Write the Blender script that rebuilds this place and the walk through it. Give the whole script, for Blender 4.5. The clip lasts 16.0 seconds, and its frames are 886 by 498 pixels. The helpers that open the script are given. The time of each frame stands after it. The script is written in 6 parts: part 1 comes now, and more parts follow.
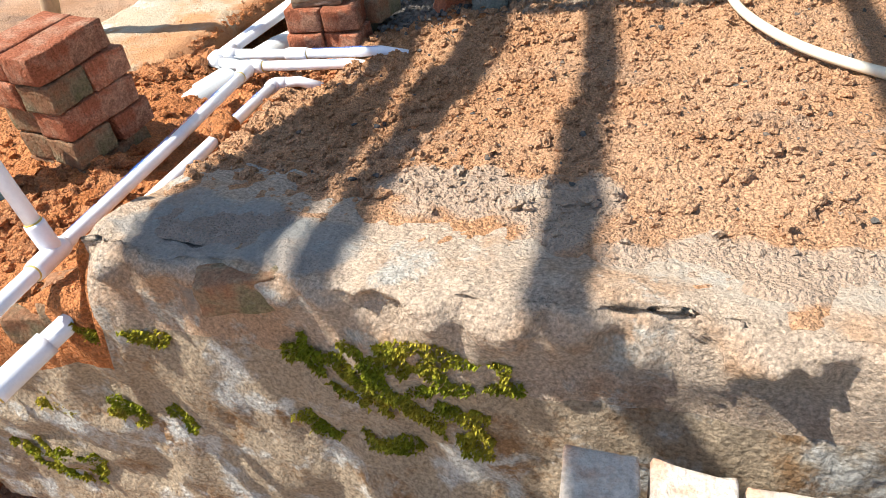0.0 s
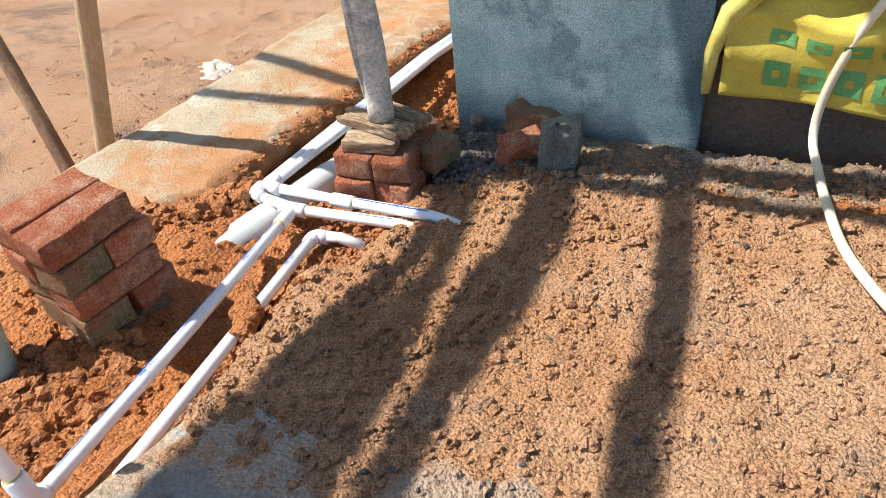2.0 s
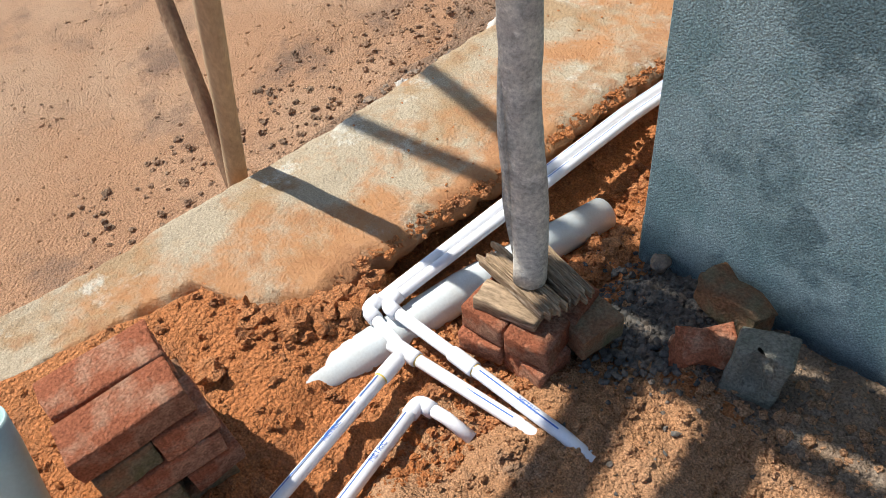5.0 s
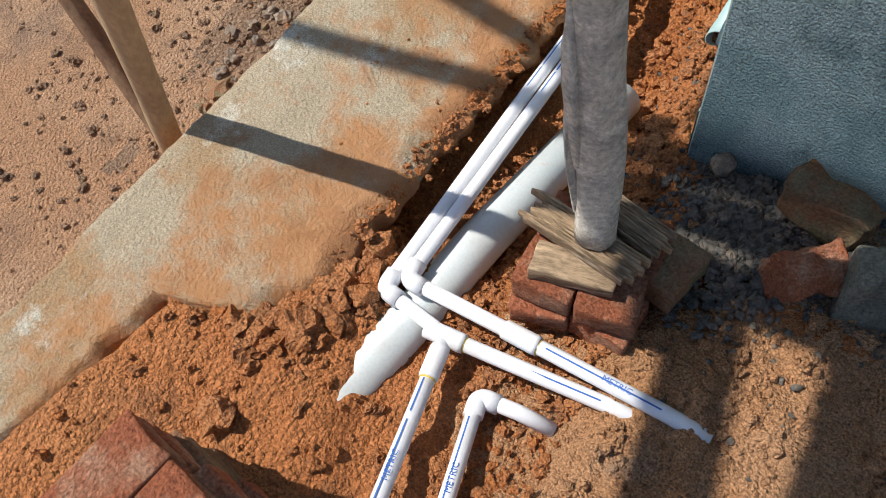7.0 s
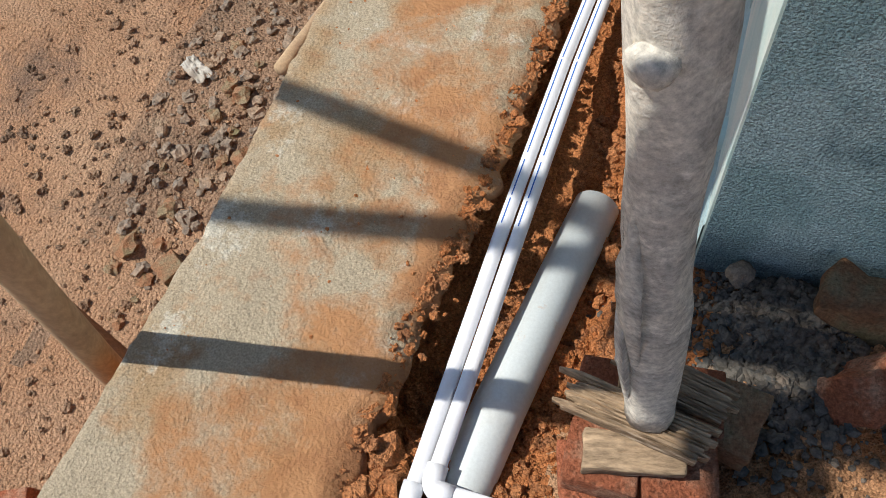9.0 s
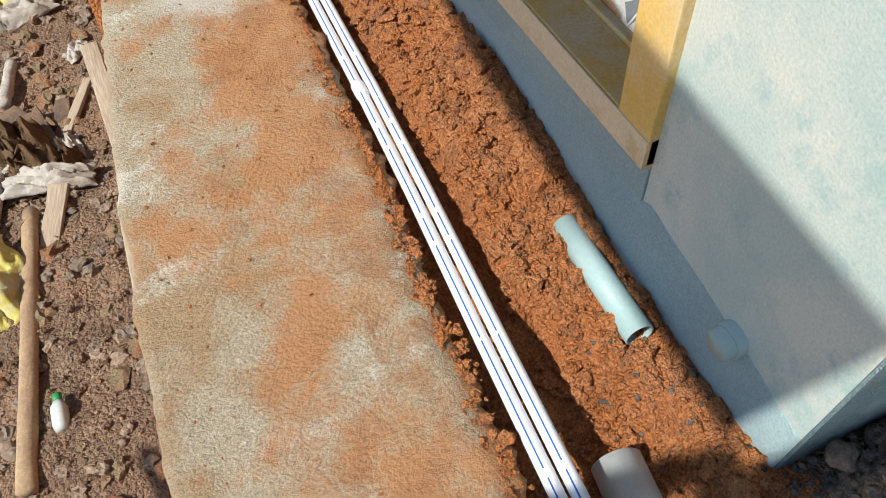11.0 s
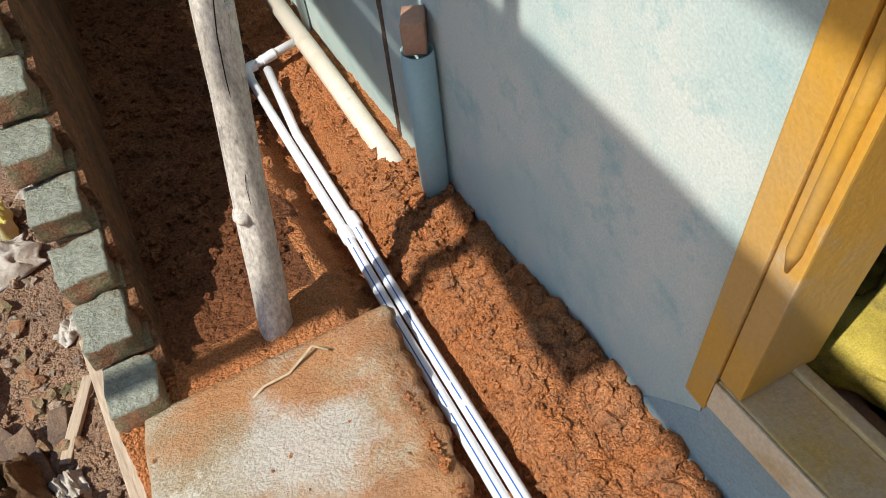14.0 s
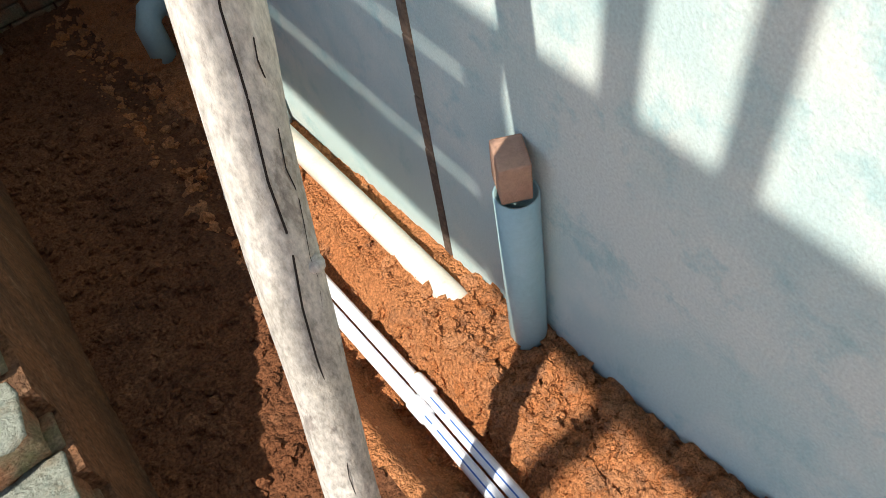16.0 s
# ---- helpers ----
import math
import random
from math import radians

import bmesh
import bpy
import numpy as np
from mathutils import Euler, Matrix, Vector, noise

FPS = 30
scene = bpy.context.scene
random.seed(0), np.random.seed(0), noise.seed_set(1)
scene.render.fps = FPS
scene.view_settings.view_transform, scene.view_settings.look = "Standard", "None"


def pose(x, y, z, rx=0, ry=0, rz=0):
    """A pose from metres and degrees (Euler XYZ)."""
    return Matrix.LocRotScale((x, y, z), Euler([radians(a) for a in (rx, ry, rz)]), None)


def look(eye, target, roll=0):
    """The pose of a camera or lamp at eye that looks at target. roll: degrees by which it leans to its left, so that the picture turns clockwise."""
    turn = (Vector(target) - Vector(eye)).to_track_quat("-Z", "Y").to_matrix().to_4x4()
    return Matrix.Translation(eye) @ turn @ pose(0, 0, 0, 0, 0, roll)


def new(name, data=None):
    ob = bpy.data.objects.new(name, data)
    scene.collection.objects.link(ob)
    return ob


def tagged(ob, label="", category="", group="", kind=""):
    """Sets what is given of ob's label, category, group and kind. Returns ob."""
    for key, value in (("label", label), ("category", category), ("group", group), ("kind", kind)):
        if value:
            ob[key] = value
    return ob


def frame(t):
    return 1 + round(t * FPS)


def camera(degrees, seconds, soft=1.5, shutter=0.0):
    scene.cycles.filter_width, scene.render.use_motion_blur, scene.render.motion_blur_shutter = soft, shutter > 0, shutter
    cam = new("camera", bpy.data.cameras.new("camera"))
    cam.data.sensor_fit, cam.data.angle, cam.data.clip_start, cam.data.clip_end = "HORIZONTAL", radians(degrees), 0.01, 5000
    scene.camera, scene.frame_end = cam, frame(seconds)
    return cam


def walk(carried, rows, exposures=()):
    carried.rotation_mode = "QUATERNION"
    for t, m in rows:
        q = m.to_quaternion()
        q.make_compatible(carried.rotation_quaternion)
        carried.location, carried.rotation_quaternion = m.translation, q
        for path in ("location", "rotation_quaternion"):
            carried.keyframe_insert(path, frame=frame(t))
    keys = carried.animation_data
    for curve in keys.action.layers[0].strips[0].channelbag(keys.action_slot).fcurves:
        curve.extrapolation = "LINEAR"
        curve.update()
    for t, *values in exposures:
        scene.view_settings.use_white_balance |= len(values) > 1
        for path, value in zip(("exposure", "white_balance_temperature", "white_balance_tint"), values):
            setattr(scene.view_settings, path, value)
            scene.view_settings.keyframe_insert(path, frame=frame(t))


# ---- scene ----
cam = camera(60.4, 16.0, soft=0.45)
METRES, EYE, TILT, LEAN, TURN = 5.6, 1.5, -40.0, 7.3, 19.7
ROWS = [
    (0.0, 0.0, 0.0, 0.0, 0.0, 0.0, 0.0),
    (0.5, 0.0073, 0.0051, 0.0312, 1.9, -0.57, -1.41),
    (1.0, 0.0098, 0.0221, 0.046, 3.07, -1.16, -2.59),
    (1.5, 0.0063, 0.0381, 0.0768, 2.31, -2.11, -4.21),
    (2.0, 0.0023, 0.0347, 0.0924, 4.38, -0.66, -5.98),
    (2.5, 0.0083, 0.064, 0.1085, 7.36, -3.64, -7.57),
    (3.0, 0.0128, 0.0919, 0.1503, 9.07, -7.06, -8.93),
    (3.5, 0.0047, 0.1051, 0.174, 16.79, -9.62, -10.24),
    (4.0, -0.015, 0.1174, 0.2005, 15.13, -14.45, -14.55),
    (4.5, -0.0199, 0.1091, 0.2183, 15.83, -11.49, -14.87),
    (5.0, -0.0239, 0.1268, 0.2248, 19.22, -14.74, -16.21),
    (7.5, -0.1037, 0.2012, 0.2458, 5.15, -26.28, -4.51),
    (8.0, -0.1156, 0.2054, 0.2514, 0.38, -22.66, -1.28),
    (8.5, -0.1197, 0.2169, 0.2595, -1.99, -20.45, -0.49),
    (9.0, -0.1202, 0.2441, 0.2684, -0.9, -22.13, 1.0),
    (9.5, -0.1372, 0.2844, 0.2757, -11.92, -17.62, 9.33),
    (12.0, -0.1611, 0.3983, 0.3982, -38.49, -20.46, 25.14),
    (12.5, -0.135, 0.4289, 0.4241, -33.72, -16.72, 24.17),
    (13.0, -0.1215, 0.4564, 0.443, -34.1, -15.79, 23.38),
    (13.5, -0.1151, 0.4892, 0.4703, -38.65, -16.47, 27.27),
    (14.0, -0.0881, 0.5205, 0.4899, -39.88, -17.05, 27.42),
    (14.5, -0.0704, 0.5414, 0.5089, -34.26, -12.24, 25.94),
    (15.0, -0.0658, 0.5734, 0.5326, -40.57, -10.69, 26.5),
    (15.5, -0.0617, 0.5986, 0.5472, -46.09, -16.14, 30.41),
    (16.0, -0.0383, 0.6198, 0.5535, -48.58, -22.42, 35.38),
]
walk(cam, [(t, pose(0, 0, EYE, TILT, LEAN, TURN) @ pose(METRES * x, METRES * y, METRES * z, 90 + pitch, roll, yaw)) for t, x, y, z, yaw, pitch, roll in ROWS],
     [(0.0, 1.0), (0.5, 1.0), (1.5, 0.8), (3.0, 0.66), (5.0, 0.4), (7.5, 0.02), (9.0, 0.0), (9.5, 0.02), (12.0, 0.05), (12.5, 0.0), (13.0, 0.0), (13.5, 0.08), (14.0, 0.12), (14.5, 0.16), (15.0, 0.34), (16.0, 0.55)])

# ---------------------------------------------------------------- light
SUN = Vector((0.68, 0.18, -1.0)).normalized()
world = bpy.data.worlds.new("sky_world")
scene.world = world
world.use_nodes = True
_nt = world.node_tree
_sky = _nt.nodes.new("ShaderNodeTexSky")
_sky.sky_type = "NISHITA"
_sky.sun_disc = False
_sky.sun_elevation = math.asin(-SUN.z)
_sky.sun_rotation = math.atan2(-SUN.x, -SUN.y)
_sky.dust_density = 0.4
_sky.ozone_density = 1.0
_bg = _nt.nodes["Background"]
_bg.inputs["Strength"].default_value = 0.115
_nt.links.new(_sky.outputs[0], _bg.inputs["Color"])
sun_data = bpy.data.lights.new("sun", "SUN")
sun_data.energy = 5.0
sun_data.angle = radians(0.6)
sun_data.color = (1.0, 0.955, 0.885)
sun = new("sun", sun_data)
sun.matrix_world = look((-6, 0, 9), Vector((-6, 0, 9)) + SUN)

from mathutils.bvhtree import BVHTree

# ---------------------------------------------------------------- numeric noise
def _hash(ix, iy, seed):
    h = (ix * 374761393 + iy * 668265263 + seed * 1442695041) & 0xFFFFFFFF
    h = ((h ^ (h >> 13)) * 1274126177) & 0xFFFFFFFF
    return ((h ^ (h >> 16)) & 0xFFFF) / 65535.0


def vnoise(x, y, seed=0):
    """Smooth value noise, -1 to 1, for arrays."""
    x, y = np.asarray(x, float), np.asarray(y, float)
    ix, iy = np.floor(x).astype(np.int64), np.floor(y).astype(np.int64)
    fx, fy = x - ix, y - iy
    fx, fy = fx * fx * (3 - 2 * fx), fy * fy * (3 - 2 * fy)
    a, b = _hash(ix, iy, seed), _hash(ix + 1, iy, seed)
    c, d = _hash(ix, iy + 1, seed), _hash(ix + 1, iy + 1, seed)
    return 2 * (a + (b - a) * fx + (c - a) * fy + (a - b - c + d) * fx * fy) - 1


def fbm(x, y, freq, octaves=4, seed=0, gain=0.5):
    total, amp = 0, 1.0
    for o in range(octaves):
        total = total + amp * vnoise(np.asarray(x) * freq + 13.7 * o, np.asarray(y) * freq - 7.1 * o, seed + o)
        amp, freq = amp * gain, freq * 2.03
    return total


def ramp(v, a, b):
    s = np.clip((np.asarray(v, float) - a) / (b - a), 0, 1)
    return s * s * (3 - 2 * s)


# ---------------------------------------------------------------- materials
def mat(name, base, rough=0.8, bump=0.3, bump_scale=60, second=None, second_scale=3.0, second_at=(0.45, 0.6),
        grain=0.25, grain_scale=90, metal=0.0, third=None, third_scale=8.0, third_at=(0.6, 0.68), stretch=(1, 1, 1), coat=0.0, rand=0.0, spec=0.3, bump_dist=0.01, crumb=0.0, crumb_scale=45):
    m = bpy.data.materials.new(name)
    m.use_nodes = True
    nt = m.node_tree
    n, l = nt.nodes, nt.links
    bsdf = n["Principled BSDF"]
    tc = n.new("ShaderNodeTexCoord")
    mp = n.new("ShaderNodeMapping")
    mp.inputs["Scale"].default_value = stretch
    l.new(tc.outputs["Object"], mp.inputs[0])

    def tex(scale, detail=6, rough_=0.6):
        t = n.new("ShaderNodeTexNoise")
        t.inputs["Scale"].default_value, t.inputs["Detail"].default_value, t.inputs["Roughness"].default_value = scale, detail, rough_
        l.new(mp.outputs[0], t.inputs["Vector"])
        return t

    def mix(a, b, fac, blend="MIX"):
        x = n.new("ShaderNodeMix")
        x.data_type, x.blend_type = "RGBA", blend
        for sock, v in ((x.inputs[6], a), (x.inputs[7], b)):
            if hasattr(v, "is_output"):
                l.new(v, sock)
            else:
                sock.default_value = (*v, 1)
        if hasattr(fac, "is_output"):
            l.new(fac, x.inputs[0])
        else:
            x.inputs[0].default_value = fac
        return x.outputs[2]

    def band(t, lo, hi):
        r = n.new("ShaderNodeMapRange")
        r.inputs[1].default_value, r.inputs[2].default_value = lo, hi
        l.new(t.outputs[0], r.inputs[0])
        return r.outputs[0]

    col = base
    if second:
        col = mix(col, second, band(tex(second_scale), *second_at))
    if third:
        col = mix(col, third, band(tex(third_scale, 8, 0.7), *third_at))
    g = tex(grain_scale, 4, 0.7)
    mr = n.new("ShaderNodeMapRange")
    mr.inputs[1].default_value, mr.inputs[2].default_value, mr.inputs[3].default_value, mr.inputs[4].default_value = 0.3, 0.7, 1 - grain, 1 + grain
    l.new(g.outputs[0], mr.inputs[0])
    sc = n.new("ShaderNodeVectorMath")
    sc.operation = "SCALE"
    if hasattr(col, "is_output"):
        l.new(col, sc.inputs[0])
    else:
        sc.inputs[0].default_value = col
    l.new(mr.outputs[0], sc.inputs[3])
    out = sc.outputs[0]
    if rand:
        oi = n.new("ShaderNodeObjectInfo")
        rr = n.new("ShaderNodeMapRange")
        rr.inputs[3].default_value, rr.inputs[4].default_value = 1 - rand, 1 + rand
        l.new(oi.outputs["Random"], rr.inputs[0])
        s2 = n.new("ShaderNodeVectorMath")
        s2.operation = "SCALE"
        l.new(out, s2.inputs[0])
        l.new(rr.outputs[0], s2.inputs[3])
        out = s2.outputs[0]
    l.new(out, bsdf.inputs["Base Color"])
    bsdf.inputs["Roughness"].default_value = rough
    bsdf.inputs["Metallic"].default_value = metal
    bsdf.inputs["Specular IOR Level"].default_value = spec
    bsdf.inputs["Coat Weight"].default_value = coat
    if bump:
        bt = tex(bump_scale, 8, 0.65)
        bp = n.new("ShaderNodeBump")
        bp.inputs["Strength"].default_value = bump
        bp.inputs["Distance"].default_value = bump_dist
        height = bt.outputs[0]
        if crumb:
            for cs in (crumb_scale, crumb_scale * 2.6):
                vo = n.new("ShaderNodeTexVoronoi")
                vo.inputs["Scale"].default_value = cs
                warp = n.new("ShaderNodeVectorMath")
                warp.operation = "MULTIPLY_ADD"
                wt = tex(cs * 0.7, 3)
                l.new(wt.outputs["Color"], warp.inputs[0])
                warp.inputs[1].default_value = (0.9 / cs,) * 3
                l.new(mp.outputs[0], warp.inputs[2])
                l.new(warp.outputs[0], vo.inputs["Vector"])
                ma = n.new("ShaderNodeMath")
                ma.operation = "MULTIPLY_ADD"
                ma.inputs[1].default_value = -crumb * crumb_scale / cs
                l.new(vo.outputs["Distance"], ma.inputs[0])
                l.new(height, ma.inputs[2])
                height = ma.outputs[0]
        l.new(height, bp.inputs["Height"])
        l.new(bp.outputs[0], bsdf.inputs["Normal"])
    return m


M_EARTH = mat("red_earth", (0.53, 0.205, 0.077), 0.95, 1.0, 90, (0.57, 0.245, 0.10), 2.6, (0.44, 0.66), 0.5, 170, third=(0.38, 0.165, 0.075), third_scale=7.5, third_at=(0.54, 0.66), spec=0.1, bump_dist=0.016, crumb=0.9, crumb_scale=85)
# darker copy of the red earth: the pit's shade is put into its colour
M_PIT = mat("pit_shade_earth", (0.21, 0.082, 0.036), 0.95, 1.0, 60, (0.15, 0.062, 0.03), 2.2, (0.42, 0.62), 0.5, 130, third=(0.27, 0.12, 0.058), third_scale=4.5, third_at=(0.56, 0.68), spec=0.1, bump_dist=0.02, crumb=0.8, crumb_scale=50)
M_MOUND = mat("sandy_earth", (0.50, 0.262, 0.13), 0.95, 1.0, 130, (0.55, 0.325, 0.185), 2.2, (0.40, 0.62), 0.62, 230, third=(0.40, 0.28, 0.19), third_scale=3.4, third_at=(0.57, 0.72), spec=0.1, bump_dist=0.012, crumb=0.8, crumb_scale=120)
M_CLOD = mat("earth_clods", (0.53, 0.20, 0.07), 0.95, 1.0, 110, (0.56, 0.245, 0.105), 9, (0.4, 0.6), 0.5, 190, third=(0.36, 0.165, 0.08), third_scale=16, third_at=(0.5, 0.62), spec=0.1, bump_dist=0.015, crumb=0.7, crumb_scale=110)
M_OUT = mat("trodden_ground", (0.47, 0.27, 0.155), 0.95, 1.0, 70, (0.50, 0.32, 0.20), 0.9, (0.42, 0.6), 0.5, 130, third=(0.27, 0.175, 0.12), third_scale=1.6, third_at=(0.52, 0.66), spec=0.1, bump_dist=0.02, crumb=0.8, crumb_scale=70)
M_OUTD = mat("littered_dark_ground", (0.37, 0.235, 0.15), 0.95, 1.0, 50, (0.27, 0.18, 0.12), 2.4, (0.42, 0.6), 0.55, 110, third=(0.38, 0.27, 0.18), third_scale=5, third_at=(0.56, 0.68), spec=0.1, bump_dist=0.025, crumb=0.8, crumb_scale=55)
M_FOOT = mat("grey_brown_soil", (0.33, 0.235, 0.16), 0.95, 1.0, 80, (0.25, 0.19, 0.14), 5, (0.42, 0.6), 0.55, 160, third=(0.40, 0.33, 0.25), third_scale=7, third_at=(0.56, 0.66), spec=0.1, bump_dist=0.016, crumb=0.7, crumb_scale=80)
M_SLAB = mat("weathered_concrete", (0.45, 0.375, 0.265), 0.9, 1.0, 90, (0.39, 0.27, 0.155), 4.5, (0.47, 0.60), 0.38, 230, third=(0.57, 0.53, 0.43), third_scale=6.5, third_at=(0.56, 0.64), spec=0.15, bump_dist=0.012, crumb=0.1, crumb_scale=30)


def slab_stains(m):
    """Red earth trodden over the trench side of the apron, and one patch of dried cement."""
    nt = m.node_tree
    n, l = nt.nodes, nt.links
    base = n["Principled BSDF"].inputs["Base Color"]
    col = base.links[0].from_socket
    tc = n.new("ShaderNodeTexCoord")
    xyz = n.new("ShaderNodeSeparateXYZ")
    l.new(tc.outputs["Object"], xyz.inputs[0])

    def math_(op, a, b=0.0):
        x = n.new("ShaderNodeMath")
        x.operation = op
        for sock, v in zip(x.inputs, (a, b)):
            if hasattr(v, "is_output"):
                l.new(v, sock)
            else:
                sock.default_value = v
        return x.outputs[0]

    def cloud(scale, detail=8):
        t = n.new("ShaderNodeTexNoise")
        t.inputs["Scale"].default_value, t.inputs["Detail"].default_value, t.inputs["Roughness"].default_value = scale, detail, 0.68
        l.new(tc.outputs["Object"], t.inputs["Vector"])
        return t.outputs[0]

    def stain(colour, mask, lo, hi, most):
        r = n.new("ShaderNodeMapRange")
        r.inputs[1].default_value, r.inputs[2].default_value, r.inputs[4].default_value = lo, hi, most
        l.new(mask, r.inputs[0])
        x = n.new("ShaderNodeMix")
        x.data_type = "RGBA"
        l.new(r.outputs[0], x.inputs[0])
        l.new(col, x.inputs[6])
        x.inputs[7].default_value = (*colour, 1)
        return x.outputs[2]

    across = math_("MULTIPLY", math_("ADD", xyz.outputs[0], 1.95), 0.30)
    red = math_("ADD", cloud(2.9), across)
    col = stain((0.47, 0.225, 0.095), red, 0.465, 0.585, 0.88)
    col = stain((0.36, 0.17, 0.085), math_("ADD", cloud(9.0), across), 0.55, 0.68, 0.6)
    dx = math_("MULTIPLY", math_("ADD", xyz.outputs[0], 1.83), 5.0)
    dy = math_("MULTIPLY", math_("ADD", xyz.outputs[1], -4.36), 6.5)
    far = math_("SQRT", math_("ADD", math_("MULTIPLY", dx, dx), math_("MULTIPLY", dy, dy)))
    white = math_("SUBTRACT", math_("MULTIPLY", cloud(6.0), 2.4), far)
    col = stain((0.56, 0.52, 0.45), white, 0.30, 0.75, 0.85)
    l.new(col, base)


slab_stains(M_SLAB)


def smear(m, spots, colour, most=0.9):
    """Patches of dried grey mortar (x, y, width, length) with a ragged outline, dropped on a material."""
    nt = m.node_tree
    n, l = nt.nodes, nt.links
    base = n["Principled BSDF"].inputs["Base Color"]
    tc = n.new("ShaderNodeTexCoord")
    tex = n.new("ShaderNodeTexNoise")
    tex.inputs["Scale"].default_value, tex.inputs["Detail"].default_value = 9.0, 8.0
    l.new(tc.outputs["Object"], tex.inputs["Vector"])
    for x, y, w, h in spots:
        mp = n.new("ShaderNodeMapping")
        mp.inputs["Location"].default_value = (-x / w, -y / h, 0)
        mp.inputs["Scale"].default_value = (1 / w, 1 / h, 0)
        l.new(tc.outputs["Object"], mp.inputs[0])
        ln = n.new("ShaderNodeVectorMath")
        ln.operation = "LENGTH"
        l.new(mp.outputs[0], ln.inputs[0])
        ad = n.new("ShaderNodeMath")
        ad.operation = "MULTIPLY_ADD"
        ad.inputs[1].default_value = -3.4
        l.new(tex.outputs[0], ad.inputs[0])
        l.new(ln.outputs["Value"], ad.inputs[2])
        mr = n.new("ShaderNodeMapRange")
        mr.inputs[1].default_value, mr.inputs[2].default_value, mr.inputs[3].default_value, mr.inputs[4].default_value = -0.35, 0.0, most, 0.0
        l.new(ad.outputs[0], mr.inputs[0])
        mx = n.new("ShaderNodeMix")
        mx.data_type = "RGBA"
        l.new(mr.outputs[0], mx.inputs[0])
        l.new(base.links[0].from_socket, mx.inputs[6])
        mx.inputs[7].default_value = (*colour, 1)
        l.new(mx.outputs[2], base)
M_PLINTH = mat("mossy_plaster", (0.32, 0.25, 0.17), 0.95, 0.7, 60, (0.42, 0.405, 0.36), 6, (0.52, 0.59), 0.5, 140, third=(0.24, 0.145, 0.075), third_scale=9, third_at=(0.54, 0.64), spec=0.1, bump_dist=0.010, crumb=0.3, crumb_scale=70)
M_CAP = mat("crumbled_mortar", (0.50, 0.385, 0.28), 0.95, 1.0, 80, (0.47, 0.31, 0.195), 5, (0.48, 0.58), 0.5, 170, third=(0.47, 0.43, 0.36), third_scale=8, third_at=(0.54, 0.62), spec=0.1, bump_dist=0.016, crumb=0.2, crumb_scale=40)
M_MOSS = mat("moss", (0.235, 0.25, 0.02), 0.95, 0.6, 160, (0.40, 0.33, 0.04), 9, (0.42, 0.6), 0.5, 260, spec=0.05)
for m_ in (M_CAP, M_MOUND):
    smear(m_, ((-0.80, 0.80, 0.105, 0.062), (-0.62, 0.77, 0.05, 0.05)), (0.28, 0.285, 0.265), 0.65)
    smear(m_, ((-0.25, 0.95, 0.07, 0.08), (-0.43, 1.0, 0.10, 0.06), (0.1, 0.86, 0.19, 0.05), (0.35, 1.25, 0.08, 0.06)), (0.50, 0.43, 0.34), 0.6)
M_WALL = mat("grey_blue_plaster", (0.475, 0.585, 0.55), 0.8, 0.25, 120, (0.60, 0.645, 0.585), 2.9, (0.45, 0.60), 0.14, 200, third=(0.39, 0.535, 0.515), third_scale=9.0, third_at=(0.53, 0.66), spec=0.25)
M_SANDW = mat("sandy_dark_plaster", (0.195, 0.31, 0.335), 0.75, 1.0, 170, (0.285, 0.40, 0.43), 2.6, (0.46, 0.54), 0.6, 260, third=(0.13, 0.21, 0.235), third_scale=2.1, third_at=(0.53, 0.59), spec=0.45, bump_dist=0.008, crumb=0.7, crumb_scale=190)
M_DARKW = mat("damp_unplastered_wall", (0.17, 0.12, 0.085), 0.9, 0.8, 60, (0.12, 0.10, 0.08), 3, grain=0.3, spec=0.15)
# near-black base colour carries the shade of the unlit room
M_INSIDE = mat("shade_dark_plaster", (0.05, 0.05, 0.048), 0.9, 0.4, 60, (0.08, 0.075, 0.07), 2, grain=0.15)
M_BRICK = mat("red_brick", (0.42, 0.145, 0.075), 0.92, 1.0, 90, (0.53, 0.29, 0.185), 12, (0.45, 0.58), 0.45, 170, third=(0.27, 0.12, 0.075), third_scale=8, third_at=(0.54, 0.66), rand=0.2, spec=0.1, bump_dist=0.02)
M_BRICKO = mat("dull_old_brick", (0.32, 0.165, 0.09), 0.92, 1.0, 90, (0.28, 0.22, 0.135), 12, (0.42, 0.58), 0.4, 150, third=(0.17, 0.16, 0.08), third_scale=7, third_at=(0.54, 0.66), rand=0.2, spec=0.1, bump_dist=0.015)
M_BRICKM = mat("mortar_topped_brick", (0.31, 0.32, 0.255), 0.95, 1.0, 40, (0.27, 0.22, 0.15), 9, (0.50, 0.66), 0.25, 120, third=(0.23, 0.26, 0.21), third_scale=14, third_at=(0.5, 0.6), rand=0.12, spec=0.1, bump_dist=0.025, crumb=0.15, crumb_scale=30)
M_PITW = mat("earth_smeared_wall", (0.26, 0.125, 0.062), 0.95, 1.0, 40, (0.17, 0.09, 0.05), 6, (0.42, 0.6), 0.5, 110, third=(0.32, 0.18, 0.10), third_scale=14, third_at=(0.55, 0.66), spec=0.1, bump_dist=0.03, crumb=0.6, crumb_scale=40)
M_PALEB = mat("cement_smeared_brick", (0.55, 0.47, 0.38), 0.95, 0.9, 60, (0.50, 0.30, 0.19), 9, (0.52, 0.64), 0.25, 120, third=(0.36, 0.38, 0.38), third_scale=6, third_at=(0.58, 0.68), rand=0.1, spec=0.1)
